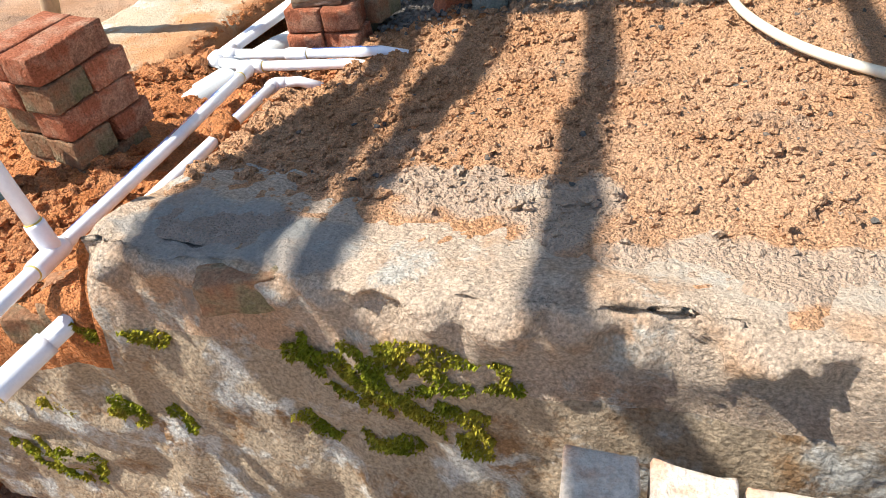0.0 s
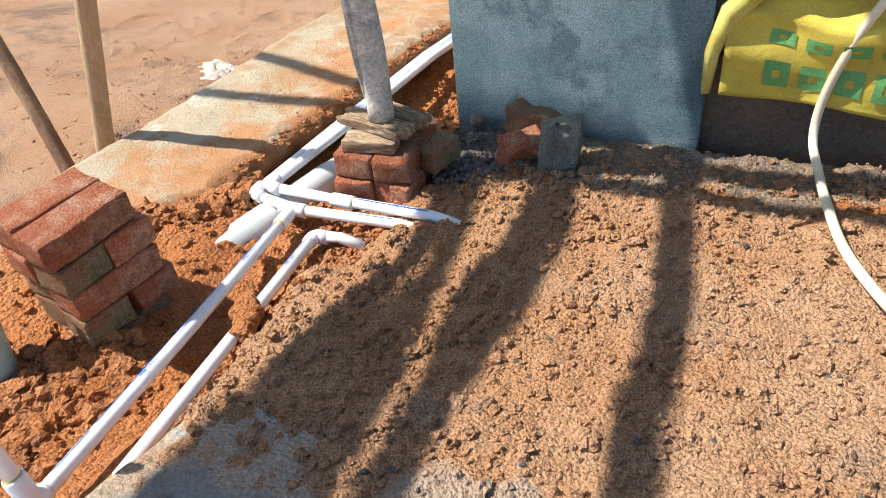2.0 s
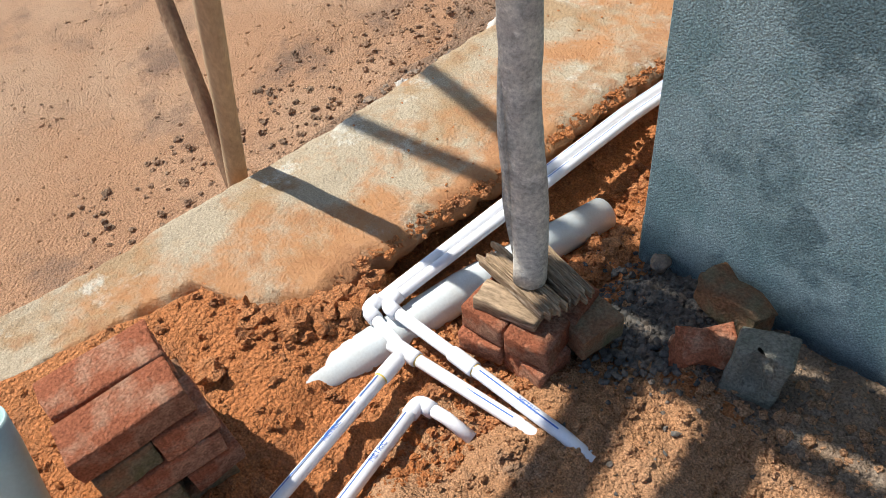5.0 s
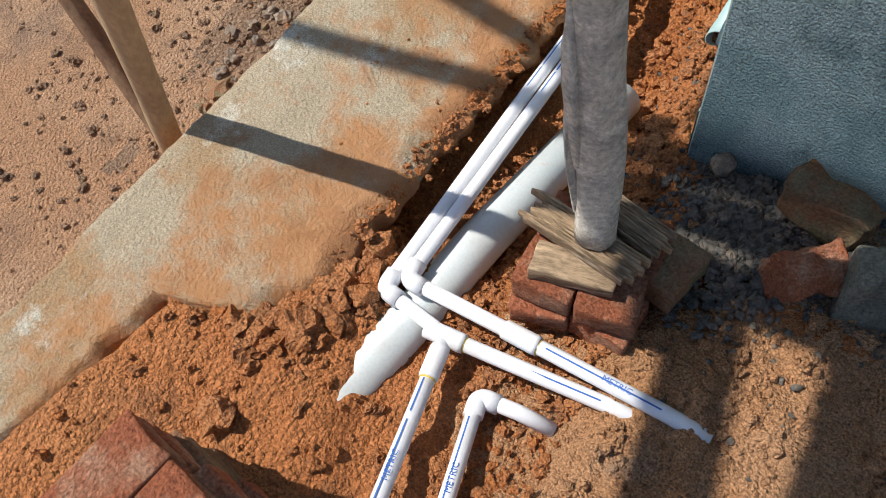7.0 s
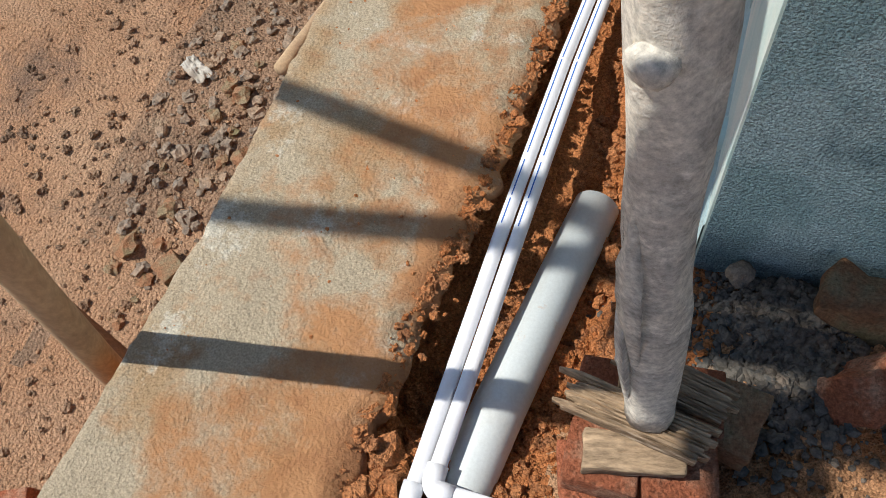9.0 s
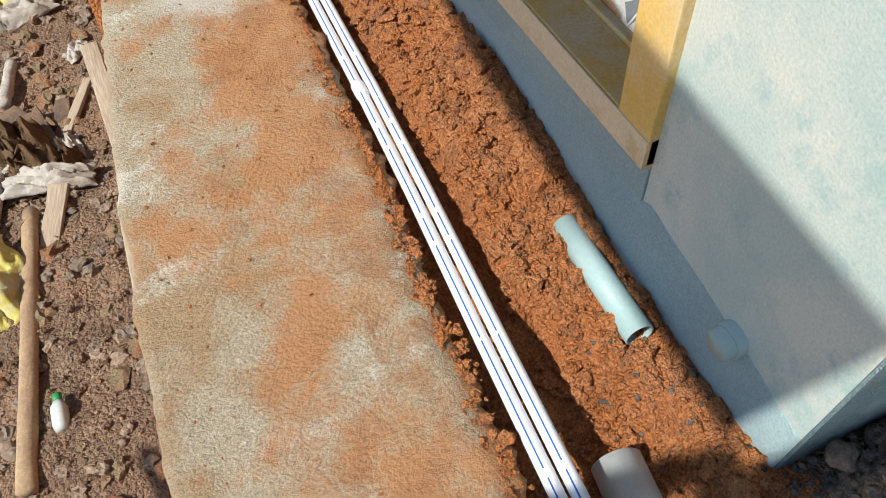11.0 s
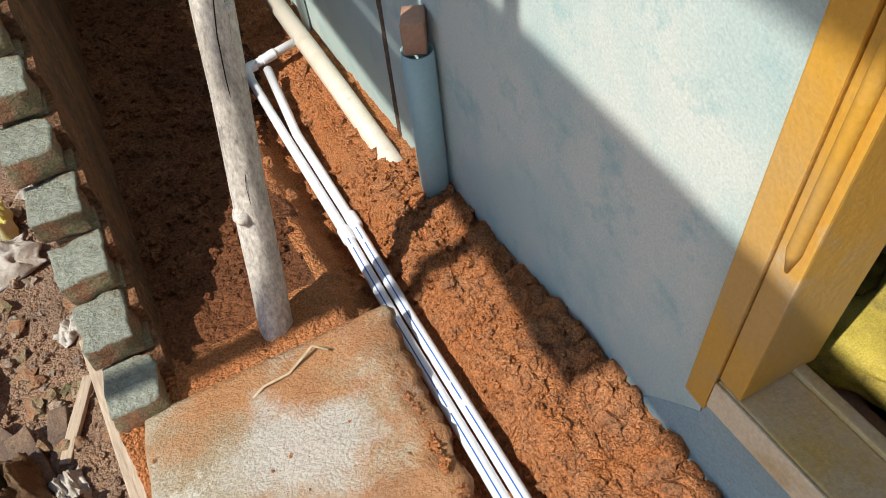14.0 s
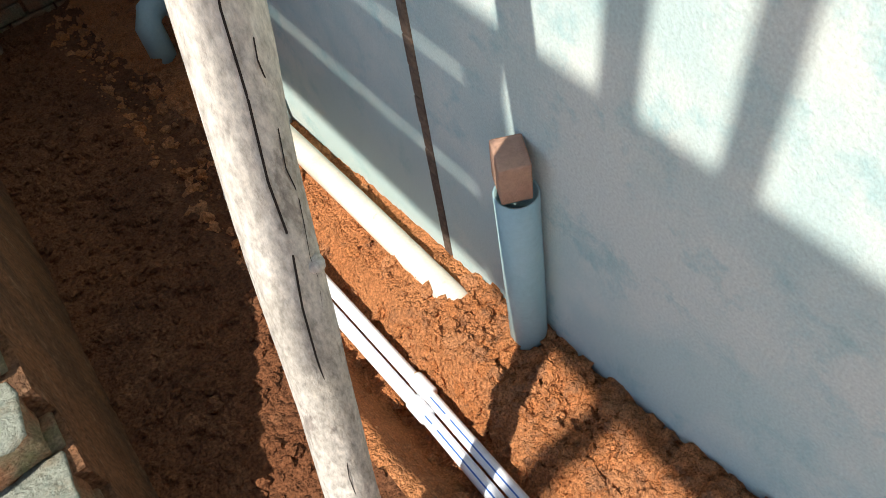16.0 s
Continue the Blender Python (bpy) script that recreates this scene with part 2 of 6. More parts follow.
M_RUBBLE = mat("brown_grey_rubble", (0.26, 0.205, 0.155), 0.95, 0.8, 70, (0.36, 0.26, 0.18), 5, (0.45, 0.6), 0.4, 80, third=(0.17, 0.15, 0.13), third_scale=12, third_at=(0.54, 0.64), spec=0.1)
M_LOWER = mat("dark_blue_plaster", (0.33, 0.445, 0.455), 0.8, 0.5, 110, (0.37, 0.48, 0.48), 3, (0.46, 0.6), 0.2, 190, third=(0.46, 0.56, 0.55), third_scale=22, third_at=(0.66, 0.72), spec=0.25)
M_BLOCK = mat("grey_block", (0.27, 0.255, 0.205), 0.95, 1.0, 80, (0.20, 0.20, 0.155), 8, (0.45, 0.6), 0.45, 140, spec=0.1, bump_dist=0.015)
M_GRAVEL = mat("grey_gravel", (0.115, 0.105, 0.09), 0.9, 0.6, 90, (0.19, 0.15, 0.115), 9, (0.45, 0.6), 0.5, 60, third=(0.07, 0.07, 0.066), third_scale=40, third_at=(0.5, 0.6), spec=0.2)
M_PVC = mat("white_pvc", (0.80, 0.81, 0.83), 0.35, 0.06, 60, (0.72, 0.70, 0.68), 7, (0.55, 0.72), 0.04, 150, third=(0.55, 0.38, 0.25), third_scale=26, third_at=(0.69, 0.76), spec=0.5)
M_BIGPVC = mat("dusty_white_pvc", (0.60, 0.65, 0.65), 0.45, 0.08, 60, (0.54, 0.55, 0.52), 5, (0.5, 0.7), 0.07, 150, third=(0.52, 0.36, 0.25), third_scale=14, third_at=(0.64, 0.76), spec=0.4)
M_GREYPVC = mat("grey_pvc", (0.36, 0.51, 0.495), 0.45, 0.05, 60, (0.41, 0.54, 0.525), 4, grain=0.06, third=(0.52, 0.42, 0.33), third_scale=14, third_at=(0.68, 0.8), spec=0.4)
M_CREAMPVC = mat("cream_dusty_pvc", (0.72, 0.66, 0.54), 0.5, 0.08, 60, (0.64, 0.56, 0.43), 6, (0.48, 0.66), 0.08, 150, third=(0.55, 0.36, 0.23), third_scale=14, third_at=(0.62, 0.74), spec=0.35)
M_ROOM = mat("brown_room_floor", (0.32, 0.20, 0.13), 0.9, 0.5, 60, (0.26, 0.155, 0.10), 3, (0.45, 0.6), 0.25, 120, spec=0.15)
M_BLUE = mat("blue_print", (0.03, 0.12, 0.42), 0.5, 0.0, grain=0.1)
M_YRING = mat("yellow_solvent", (0.62, 0.45, 0.10), 0.5, 0.1, grain=0.1)
M_HOSE = mat("cream_hose", (0.74, 0.66, 0.50), 0.5, 0.06, 80, (0.66, 0.56, 0.40), 9, grain=0.06, spec=0.4)
M_BARK = mat("grey_bark_post", (0.60, 0.56, 0.48), 0.9, 0.9, 45, (0.44, 0.41, 0.36), 14, (0.46, 0.58), 0.35, 130, third=(0.70, 0.66, 0.58), third_scale=13, third_at=(0.55, 0.62), stretch=(0.8, 0.8, 0.9), spec=0.15, bump_dist=0.008)
M_PALEP = mat("pale_weathered_wood", (0.56, 0.51, 0.44), 0.9, 0.7, 50, (0.43, 0.39, 0.33), 10, (0.42, 0.58), 0.4, 120, third=(0.31, 0.27, 0.23), third_scale=26, third_at=(0.58, 0.65), stretch=(1, 1, 0.4), spec=0.15, bump_dist=0.006)
M_POLE = mat("peeled_pole", (0.46, 0.33, 0.20), 0.8, 0.5, 50, (0.38, 0.26, 0.16), 5, grain=0.2, stretch=(1, 1, 0.25), spec=0.2)
M_DPOLE = mat("dark_pole", (0.20, 0.12, 0.075), 0.85, 0.7, 50, (0.30, 0.20, 0.12), 7, grain=0.25, stretch=(1, 1, 0.3), spec=0.15)
M_ROT = mat("rotten_wood", (0.43, 0.31, 0.195), 0.95, 1.0, 60, (0.24, 0.17, 0.11), 9, (0.42, 0.58), 0.45, 120, third=(0.52, 0.43, 0.32), third_scale=16, third_at=(0.57, 0.66), stretch=(0.25, 1, 1), spec=0.1)
M_PLANK = mat("formwork_plank", (0.46, 0.37, 0.27), 0.92, 0.8, 40, (0.36, 0.28, 0.20), 5, grain=0.25, grain_scale=80, stretch=(1, 0.12, 1), spec=0.1)
M_DWOOD = mat("dark_wood_scrap", (0.14, 0.10, 0.075), 0.95, 0.9, 50, (0.22, 0.15, 0.10), 6, grain=0.3, spec=0.1)
M_YEL = mat("ochre_door_paint", (0.62, 0.33, 0.045), 0.55, 0.25, 60, (0.55, 0.33, 0.10), 3, (0.48, 0.62), 0.08, 140, third=(0.48, 0.40, 0.28), third_scale=5, third_at=(0.58, 0.70), spec=0.35)
M_SILL = mat("dusty_ochre_sill", (0.74, 0.50, 0.15), 0.75, 0.3, 60, (0.72, 0.57, 0.33), 3, (0.45, 0.6), 0.12, 140, third=(0.72, 0.43, 0.07), third_scale=5, third_at=(0.54, 0.66), spec=0.25)
M_SILLF = mat("pale_dusty_sill_edge", (0.76, 0.63, 0.42), 0.8, 0.3, 60, (0.58, 0.40, 0.17), 5, (0.5, 0.64), 0.12, 140, spec=0.2)
M_SACKY = mat("yellow_sack", (0.58, 0.46, 0.07), 0.65, 0.35, 45, (0.46, 0.35, 0.06), 7, (0.42, 0.6), 0.2, 300, third=(0.15, 0.14, 0.045), third_scale=6, third_at=(0.60, 0.72), spec=0.3, bump_dist=0.007)
M_SACKD = mat("soiled_yellow_sack", (0.45, 0.36, 0.06), 0.7, 0.35, 45, (0.33, 0.25, 0.05), 7, (0.42, 0.6), 0.3, 300, third=(0.13, 0.12, 0.04), third_scale=7, third_at=(0.56, 0.66), spec=0.25, bump_dist=0.008)
M_SACKP = mat("pale_yellow_sack", (0.60, 0.53, 0.16), 0.7, 0.6, 40, (0.50, 0.42, 0.08), 6, (0.45, 0.6), 0.2, 300, third=(0.58, 0.55, 0.40), third_scale=5, third_at=(0.52, 0.62), spec=0.25)
M_SACKW = mat("white_sack", (0.60, 0.62, 0.62), 0.7, 0.5, 35, (0.50, 0.52, 0.52), 6, (0.45, 0.62), 0.1, 300, spec=0.25, bump_dist=0.02)
M_RAG = mat("dirty_white_sacking", (0.52, 0.49, 0.43), 0.85, 0.8, 40, (0.36, 0.31, 0.25), 8, (0.45, 0.62), 0.15, 200, spec=0.15)
M_INK = mat("grey_sack_print", (0.17, 0.19, 0.21), 0.7, 0.0, grain=0.15)
M_RINK = mat("red_sack_print", (0.40, 0.16, 0.03), 0.7, 0.0, grain=0.15)
M_GINK = mat("green_sack_print", (0.13, 0.33, 0.11), 0.7, 0.0, grain=0.15)
M_CRACK = mat("dark_split", (0.03, 0.022, 0.018), 0.95, 0.0, grain=0.2)
M_TWIG = mat("dry_twig", (0.52, 0.40, 0.26), 0.9, 0.2, grain=0.2)
M_PINKB = mat("pink_brick", (0.50, 0.30, 0.20), 0.92, 0.6, 80, (0.44, 0.25, 0.17), 7, grain=0.12, spec=0.1)
M_GREENB = mat("green_plastic", (0.04, 0.30, 0.10), 0.4, 0.0, grain=0.1)
M_CLEARB = mat("cloudy_plastic", (0.60, 0.66, 0.62), 0.3, 0.0, grain=0.1)


# ---------------------------------------------------------------- mesh helpers
def obj(name, bm, material, parent=None, label="", smooth=True, mats=None):
    me = bpy.data.meshes.new(name)
    bm.normal_update()
    bm.to_mesh(me)
    bm.free()
    for m_ in (mats or [material]):
        me.materials.append(m_)
    if smooth:
        me.polygons.foreach_set("use_smooth", [True] * len(me.polygons))
    ob = new(name, me)
    if parent is not None:
        ob.parent = parent
    if label:
        ob["label"] = label
    return ob


def part(name, bm, material, parent, label="", smooth=True):
    return obj(name, bm, material, parent, label, smooth)


def empty(name, at=(0, 0, 0)):
    e = new(name)
    e.empty_display_size = 0.05
    e.matrix_world = Matrix.Translation(at)
    return e


def grid_mesh(name, xs, ys, fz, material, mats=None, pick=None):
    """A sheet over the plan; fz gives its heights."""
    X, Y = np.meshgrid(xs, ys)
    Z = fz(X, Y)
    nx, ny = len(xs), len(ys)
    verts = np.stack([X.ravel(), Y.ravel(), Z.ravel()], 1)
    i = np.arange(nx * ny).reshape(ny, nx)
    f = np.stack([i[:-1, :-1].ravel(), i[:-1, 1:].ravel(), i[1:, 1:].ravel(), i[1:, :-1].ravel()], 1)
    me = bpy.data.meshes.new(name)
    me.from_pydata(verts.tolist(), [], f.tolist())
    for m_ in (mats or [material]):
        me.materials.append(m_)
    if pick is not None:
        c = verts[f].mean(1)
        me.polygons.foreach_set("material_index", pick(c[:, 0], c[:, 1]).astype(np.int32))
    me.polygons.foreach_set("use_smooth", [True] * len(me.polygons))
    me.update()
    return new(name, me)


def box(bm, x0, x1, y0, y1, z0, z1, bevel=0.0):
    r = bmesh.ops.create_cube(bm, size=1)
    bmesh.ops.scale(bm, vec=(x1 - x0, y1 - y0, z1 - z0), verts=r["verts"])
    bmesh.ops.translate(bm, vec=((x0 + x1) / 2, (y0 + y1) / 2, (z0 + z1) / 2), verts=r["verts"])
    if bevel:
        es = list({e for v in r["verts"] for e in v.link_edges})
        bmesh.ops.bevel(bm, geom=es, offset=bevel, segments=2, affect="EDGES", profile=0.6)
    return bm


def rough_box(lx, ly, lz, seed=0, amp=0.004, cuts=4, bevel=0.006):
    """A block with worn, uneven faces and edges, its base at z = 0."""
    bm = bmesh.new()
    box(bm, -lx / 2, lx / 2, -ly / 2, ly / 2, 0, lz, bevel)
    bmesh.ops.subdivide_edges(bm, edges=[e for e in bm.edges if e.calc_length() > 0.03], cuts=cuts, use_grid_fill=True)
    for v in bm.verts:
        n_ = noise.noise_vector((v.co + Vector((seed * 3.1, seed * 1.7, seed))) * 28) * amp + noise.noise_vector((v.co + Vector((seed, 0, 0))) * 9) * amp * 1.2
        v.co += n_
    return bm


def lump(bm, c, r, seed, squash=0.75, sub=2, jag=0.35):
    res = bmesh.ops.create_icosphere(bm, subdivisions=sub, radius=1)
    rng = random.Random(seed)
    off = Vector((rng.uniform(-50, 50), rng.uniform(-50, 50), rng.uniform(-50, 50)))
    sx, sy = rng.uniform(0.75, 1.25), rng.uniform(0.75, 1.25)
    rot = Matrix.Rotation(rng.uniform(0, 6.28), 3, "Z")
    for v in res["verts"]:
        k = 1 + jag * noise.noise(v.co * 1.3 + off) + jag * 0.5 * noise.noise(v.co * 3.1 + off)
        p = rot @ Vector((v.co.x * k * sx, v.co.y * k * sy, v.co.z * k * squash))
        v.co = Vector(c) + p * r


def tube(bm, pts, radii, sides=16, cap=True, wob=0.0, seed=0, hollow=0.0):
    """A round bar through points; radii one number or one a point."""
    pts = [Vector(p) for p in pts]
    if not hasattr(radii, "__len__"):
        radii = [radii] * len(pts)
    rings = []
    up = None
    for k, p in enumerate(pts):
        d = (pts[min(k + 1, len(pts) - 1)] - pts[max(k - 1, 0)]).normalized()
        if up is None:
            up = Vector((0, 0, 1)) if abs(d.z) < 0.9 else Vector((1, 0, 0))
        side = d.cross(up).normalized()
        up = side.cross(d).normalized()
        ring = []
        for s in range(sides):
            a = 2 * math.pi * s / sides
            q = side * math.cos(a) + up * math.sin(a)
            rr = radii[k]
            if wob:
                rr *= 1 + wob * noise.noise(Vector((q.x * 1.2 + seed, q.y * 1.2, q.z * 1.2 + k * 0.21))) + wob * 0.4 * noise.noise(Vector((q.x * 4 + seed, q.y * 4, k * 0.7)))
            ring.append(bm.verts.new(p + q * rr))
        rings.append(ring)
    for a, b in zip(rings, rings[1:]):
        for s in range(sides):
            bm.faces.new((a[s], a[(s + 1) % sides], b[(s + 1) % sides], b[s]))
    if cap:
        if hollow:
            for ring, p, inward in ((rings[0], pts[0], (pts[1] - pts[0]).normalized()), (rings[-1], pts[-1], (pts[-2] - pts[-1]).normalized())):
                inner = [bm.verts.new(p + (v.co - p) * (1 - hollow)) for v in ring]
                deep = [bm.verts.new(v.co + inward * 0.12) for v in inner]
                for s in range(sides):
                    t_ = (s + 1) % sides
                    bm.faces.new((ring[s], ring[t_], inner[t_], inner[s]))
                    bm.faces.new((inner[s], inner[t_], deep[t_], deep[s]))
                bm.faces.new(deep)
        else:
            bm.faces.new(list(reversed(rings[0])))
            bm.faces.new(rings[-1])
    bmesh.ops.recalc_face_normals(bm, faces=bm.faces)
    return bm


def between(a, b, n):
    a, b = Vector(a), Vector(b)
    return [a.lerp(b, k / (n - 1)) for k in range(n)]


def lettering(text, size, material, parent, m, name="lettering", thick=0.0):
    """Flat words with the built-in font, made into a mesh under their thing."""
    cu = bpy.data.curves.new(name, "FONT")
    cu.body, cu.size, cu.align_x, cu.align_y, cu.resolution_u = text, size, "CENTER", "CENTER", 2
    tmp = bpy.data.objects.new(name, cu)
    scene.collection.objects.link(tmp)
    me = bpy.data.meshes.new_from_object(tmp.evaluated_get(bpy.context.evaluated_depsgraph_get()))
    bpy.data.objects.remove(tmp)
    bm = bmesh.new()
    bm.from_mesh(me)
    bmesh.ops.triangulate(bm, faces=bm.faces)
    bmesh.ops.subdivide_edges(bm, edges=[e for e in bm.edges if e.calc_length() > size * 0.3], cuts=2)
    for v in bm.verts:
        v.co = m @ v.co
    return part(name, bm, material, parent, smooth=False)


# ---------------------------------------------------------------- heights of the place
def interp(v, table):
    return np.interp(v, [a for a, b in table], [b for a, b in table])


WALL_X = -1.19          # outer face of the long wall
FRONT_Y = 2.43          # outer face of the front wall
SLAB_Z = ((0.6, 0.56), (1.0, 0.55), (2.0, 0.522), (2.7, 0.49), (3.3, 0.44), (3.8, 0.392), (4.3, 0.335), (4.7, 0.285))
SLAB_IN = ((0.6, -2.10), (1.05, -2.05), (1.42, -1.965), (1.56, -1.945), (1.59, -1.83), (1.63, -1.745), (1.76, -1.705), (1.83, -1.68), (2.0, -1.665), (2.29, -1.635), (2.6, -1.62), (3.05, -1.60), (3.5, -1.57), (4.12, -1.565), (4.7, -1.545))
SLAB_OUT = ((0.6, -2.32), (1.2, -2.27), (1.7, -2.215), (2.6, -2.185), (3.3, -2.21), (3.9, -2.185), (4.7, -2.12))


def pipe_line(y):
    return np.interp(y, [0.4, 0.754, 1.785, 2.0], [-1.09, -1.17, -1.41, -1.46])


def earth_z(x, y):
    """Top of the earth fill on the terrace."""
    mound = interp(y, ((0.6, 0.765), (0.9, 0.735), (1.4, 0.648), (1.75, 0.585), (1.95, 0.578), (2.2, 0.555), (2.5, 0.52)))
    mound = mound + np.clip(0.09 * (x + 0.45), -0.055, 0.05) * ramp(y, 0.8, 1.3)
    west = interp(y, ((0.6, 0.56), (1.2, 0.55), (1.6, 0.53), (1.9, 0.47), (2.2, 0.42)))
    west = west + 0.04 * ramp(-x, 1.6, 2.0)
    d = x - pipe_line(y)
    trench1 = interp(y, ((0.6, 0.60), (0.75, 0.58), (1.2, 0.515), (1.78, 0.455), (2.1, 0.42)))
    z = np.where(d < 0, trench1 + (west - trench1) * ramp(-d, 0.05, 0.2), trench1 + (mound - trench1) * ramp(d, 0.06 + 0.10 * ramp(y, 1.52, 1.66), 0.24 + 0.20 * ramp(y, 1.52, 1.66)))
    side = interp(y, ((1.8, 0.50), (2.2, 0.455), (2.6, 0.41), (3.0, 0.40), (3.3, 0.405), (3.6, 0.405), (3.84, 0.345), (4.3, 0.32), (4.65, 0.235), (5.0, 0.19), (5.3, 0.125), (6.1, 0.02), (7.0, -0.13), (8.3, -0.40), (9, -0.5)))
    side = side + 0.035 * ramp(x, -1.32, -1.2) * ramp(y, 3.1, 3.5) * (1 - ramp(y, 4.3, 4.6))
    trench2 = interp(y, ((1.8, 0.44), (2.1, 0.37), (2.6, 0.30), (3.0, 0.33), (3.7, 0.29), (4.3, 0.21), (5.0, 0.06), (6.0, 0.03), (7.0, -0.16), (8.3, -0.42), (9, -0.5)))
    pit = interp(y, ((4.3, 0.30), (4.75, 0.262), (5.2, 0.20), (5.77, 0.13), (6.1, 0.02), (6.7, -0.02), (7.7, -0.29), (8.3, -0.42), (9, -0.5)))
    wide = interp(y, ((1.8, 0.11), (2.6, 0.12), (3.0, 0.06), (4.6, 0.055), (5.0, 0.05)))
    c = interp(y, ((1.8, -1.50), (2.6, -1.46), (3.0, -1.55), (3.7, -1.54), (4.6, -1.50), (6, -1.50)))
    t2 = np.where(x > c, trench2 + (side - trench2) * ramp(x - c, wide, wide + 0.09), trench2 + (pit - trench2) * ramp(c - x, wide * 0.6, wide * 0.6 + 0.10))
    k = ramp(y, 1.86, 2.02) * (1 - ramp(x, -1.24, -1.06) * (1 - ramp(y, 2.38, 2.44)))
    z = z * (1 - k) + t2 * k
    under = interp(y, SLAB_Z) - 0.09
    s_in = interp(y, SLAB_IN)
    inslab = ramp(s_in - x, -0.035, 0.05) * (1 - ramp(y, 4.5, 4.62))
    z = z * (1 - inslab) + np.minimum(z, under) * inslab
    return z


def earth_rough(x, y):
    """Crumbs and clods of the loose earth."""
    loose = 0.5 + 0.5 * np.clip(ramp(-x, 0.95, 1.1) + ramp(y, 1.75, 2.0), 0, 1)
    pit_calm = (1 - 0.6 * (1 - ramp(x, -1.42, -1.30)) * (1 - ramp(y, 1.66, 1.8))) * (1 - 0.5 * ramp(y, 4.7, 5.0) * ramp(-x, 1.55, 1.65))
    n1 = fbm(x, y, 6, 3, 3) * 0.010
    n2 = np.maximum(fbm(x, y, 17, 3, 11), 0) * 0.018
    n3 = np.maximum(vnoise(x * 38, y * 38, 21), 0) * 0.007 + vnoise(x * 74, y * 74, 23) * 0.007
    return (n1 + (n2 + n3) * loose * pit_calm)


def outer_z(x, y):
    """The lower ground round the terrace."""
    z = interp(y, ((-8, -0.62), (1, -0.74), (2.2, -0.74), (3.5, -0.61), (4.5, -0.78), (5.5, -1.0), (7.2, -1.22), (8.7, -1.72), (12, -2.0)))
    near = ramp(x, -1.9, -1.0) * (1 - ramp(y, 0.7, 1.4))
    z = z * (1 - near) + 0.06 * near
    east = ramp(x, 0.6, 3.0)
    z = z * (1 - east) + 0.06 * east
    far = ramp(np.hypot(x + 1, y - 3), 8, 40)
    return z * (1 - far) + (-1.2) * far


def outer_rough(x, y):
    messy = ramp(y, 3.0, 4.2) * 0.8 + 0.2 + 0.5 * ramp(x, -3.4, -2.6)
    return fbm(x, y, 1.1, 3, 31) * 0.025 + (np.maximum(fbm(x, y, 9, 4, 41), 0) * 0.028 + vnoise(x * 38, y * 38, 43) * 0.005) * messy


# ---------------------------------------------------------------- ground
def spaced(a, b, step):
    return np.linspace(a, b, int(round((b - a) / step)) + 1)


def far_axis(lo, hi, fine_lo, fine_hi, step):
    out_lo = fine_lo - np.geomspace(0.1, fine_lo - lo, 26)[::-1]
    out_hi = fine_hi + np.geomspace(0.1, hi - fine_hi, 26)
    return np.concatenate([out_lo, spaced(fine_lo, fine_hi, step), out_hi])


def outer_all(x, y):
    k = 1 - ramp(np.hypot(x + 3, y - 4), 7, 12)
    return outer_z(x, y) + outer_rough(x, y) * k


ground = grid_mesh("ground", far_axis(-600, 600, -6.5, -1.8, 0.022), far_axis(-600, 600, 0.2, 10.5, 0.03), outer_all, None, mats=[M_OUT, M_OUTD],
                   pick=lambda x, y: ((x > -3.75 + 0.5 * vnoise(x * 1.3, y * 1.3, 12) - 0.12 * (y - 4)) & (y > 2.5 + 0.6 * vnoise(x * 2, y * 2, 13)) & (y < 14)).astype(int))
tagged(ground, "trodden reddish earth ground with stones and litter", "ground", kind="structure")


def earth_all(x, y):
    return earth_z(x, y) + earth_rough(x, y)


def earth_pick(x, y):
    sandy = (x > pipe_line(y) + 0.10 + 0.04 * vnoise(x * 9, y * 9, 5)) & (y < 2.15 + 0.1 * vnoise(x * 7, y * 7, 6))
    # dark earth is painted where the brick wall keeps the sun off the pit
    shaded = (x < -1.64 + 0.2 * ramp(y, 5.3, 5.9) + 0.05 * vnoise(x * 8, y * 8, 7)) & (y > 4.80 + 0.08 * vnoise(x * 7, y * 7, 8))
    foot = (x > -1.14) & (y > 2.13 + 0.07 * vnoise(x * 6, y * 6, 9)) & (y < 2.6)
    return np.where(shaded, 2, np.where(foot, 3, sandy.astype(int)))


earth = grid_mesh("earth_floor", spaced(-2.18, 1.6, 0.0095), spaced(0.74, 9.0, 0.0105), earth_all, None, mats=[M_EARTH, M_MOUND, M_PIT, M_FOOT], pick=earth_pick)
tagged(earth, "loose red earth fill with pipe trenches dug in it", "earth", kind="structure")


# terrace face towards the lower ground: earth and rubble below the slab
def terrace_face():
    bm = bmesh.new()
    ys = spaced(0.2, 9.0, 0.03)
    cols = []
    for y in ys:
        top = float(interp(y, SLAB_Z)) - 0.06 if y < 4.62 else float(earth_z(np.array(-2.10), np.array(y)))
        xo = float(interp(y, SLAB_OUT)) + 0.03
        col = []
        for k in range(14):
            s = k / 13
            z = top + (-1.9 - top) * s
            x = xo - 0.16 * s + 0.03 * float(fbm(np.array(y), np.array(z), 7, 3, 51))
            col.append(bm.verts.new((x, y, z)))
        cols.append(col)
    for a, b in zip(cols, cols[1:]):
        for k in range(13):
            bm.faces.new((a[k], b[k], b[k + 1], a[k + 1]))
    return bm


tagged(obj("terrace_bank", terrace_face(), M_EARTH), "red earth bank below the concrete apron", "earth bank", kind="structure")


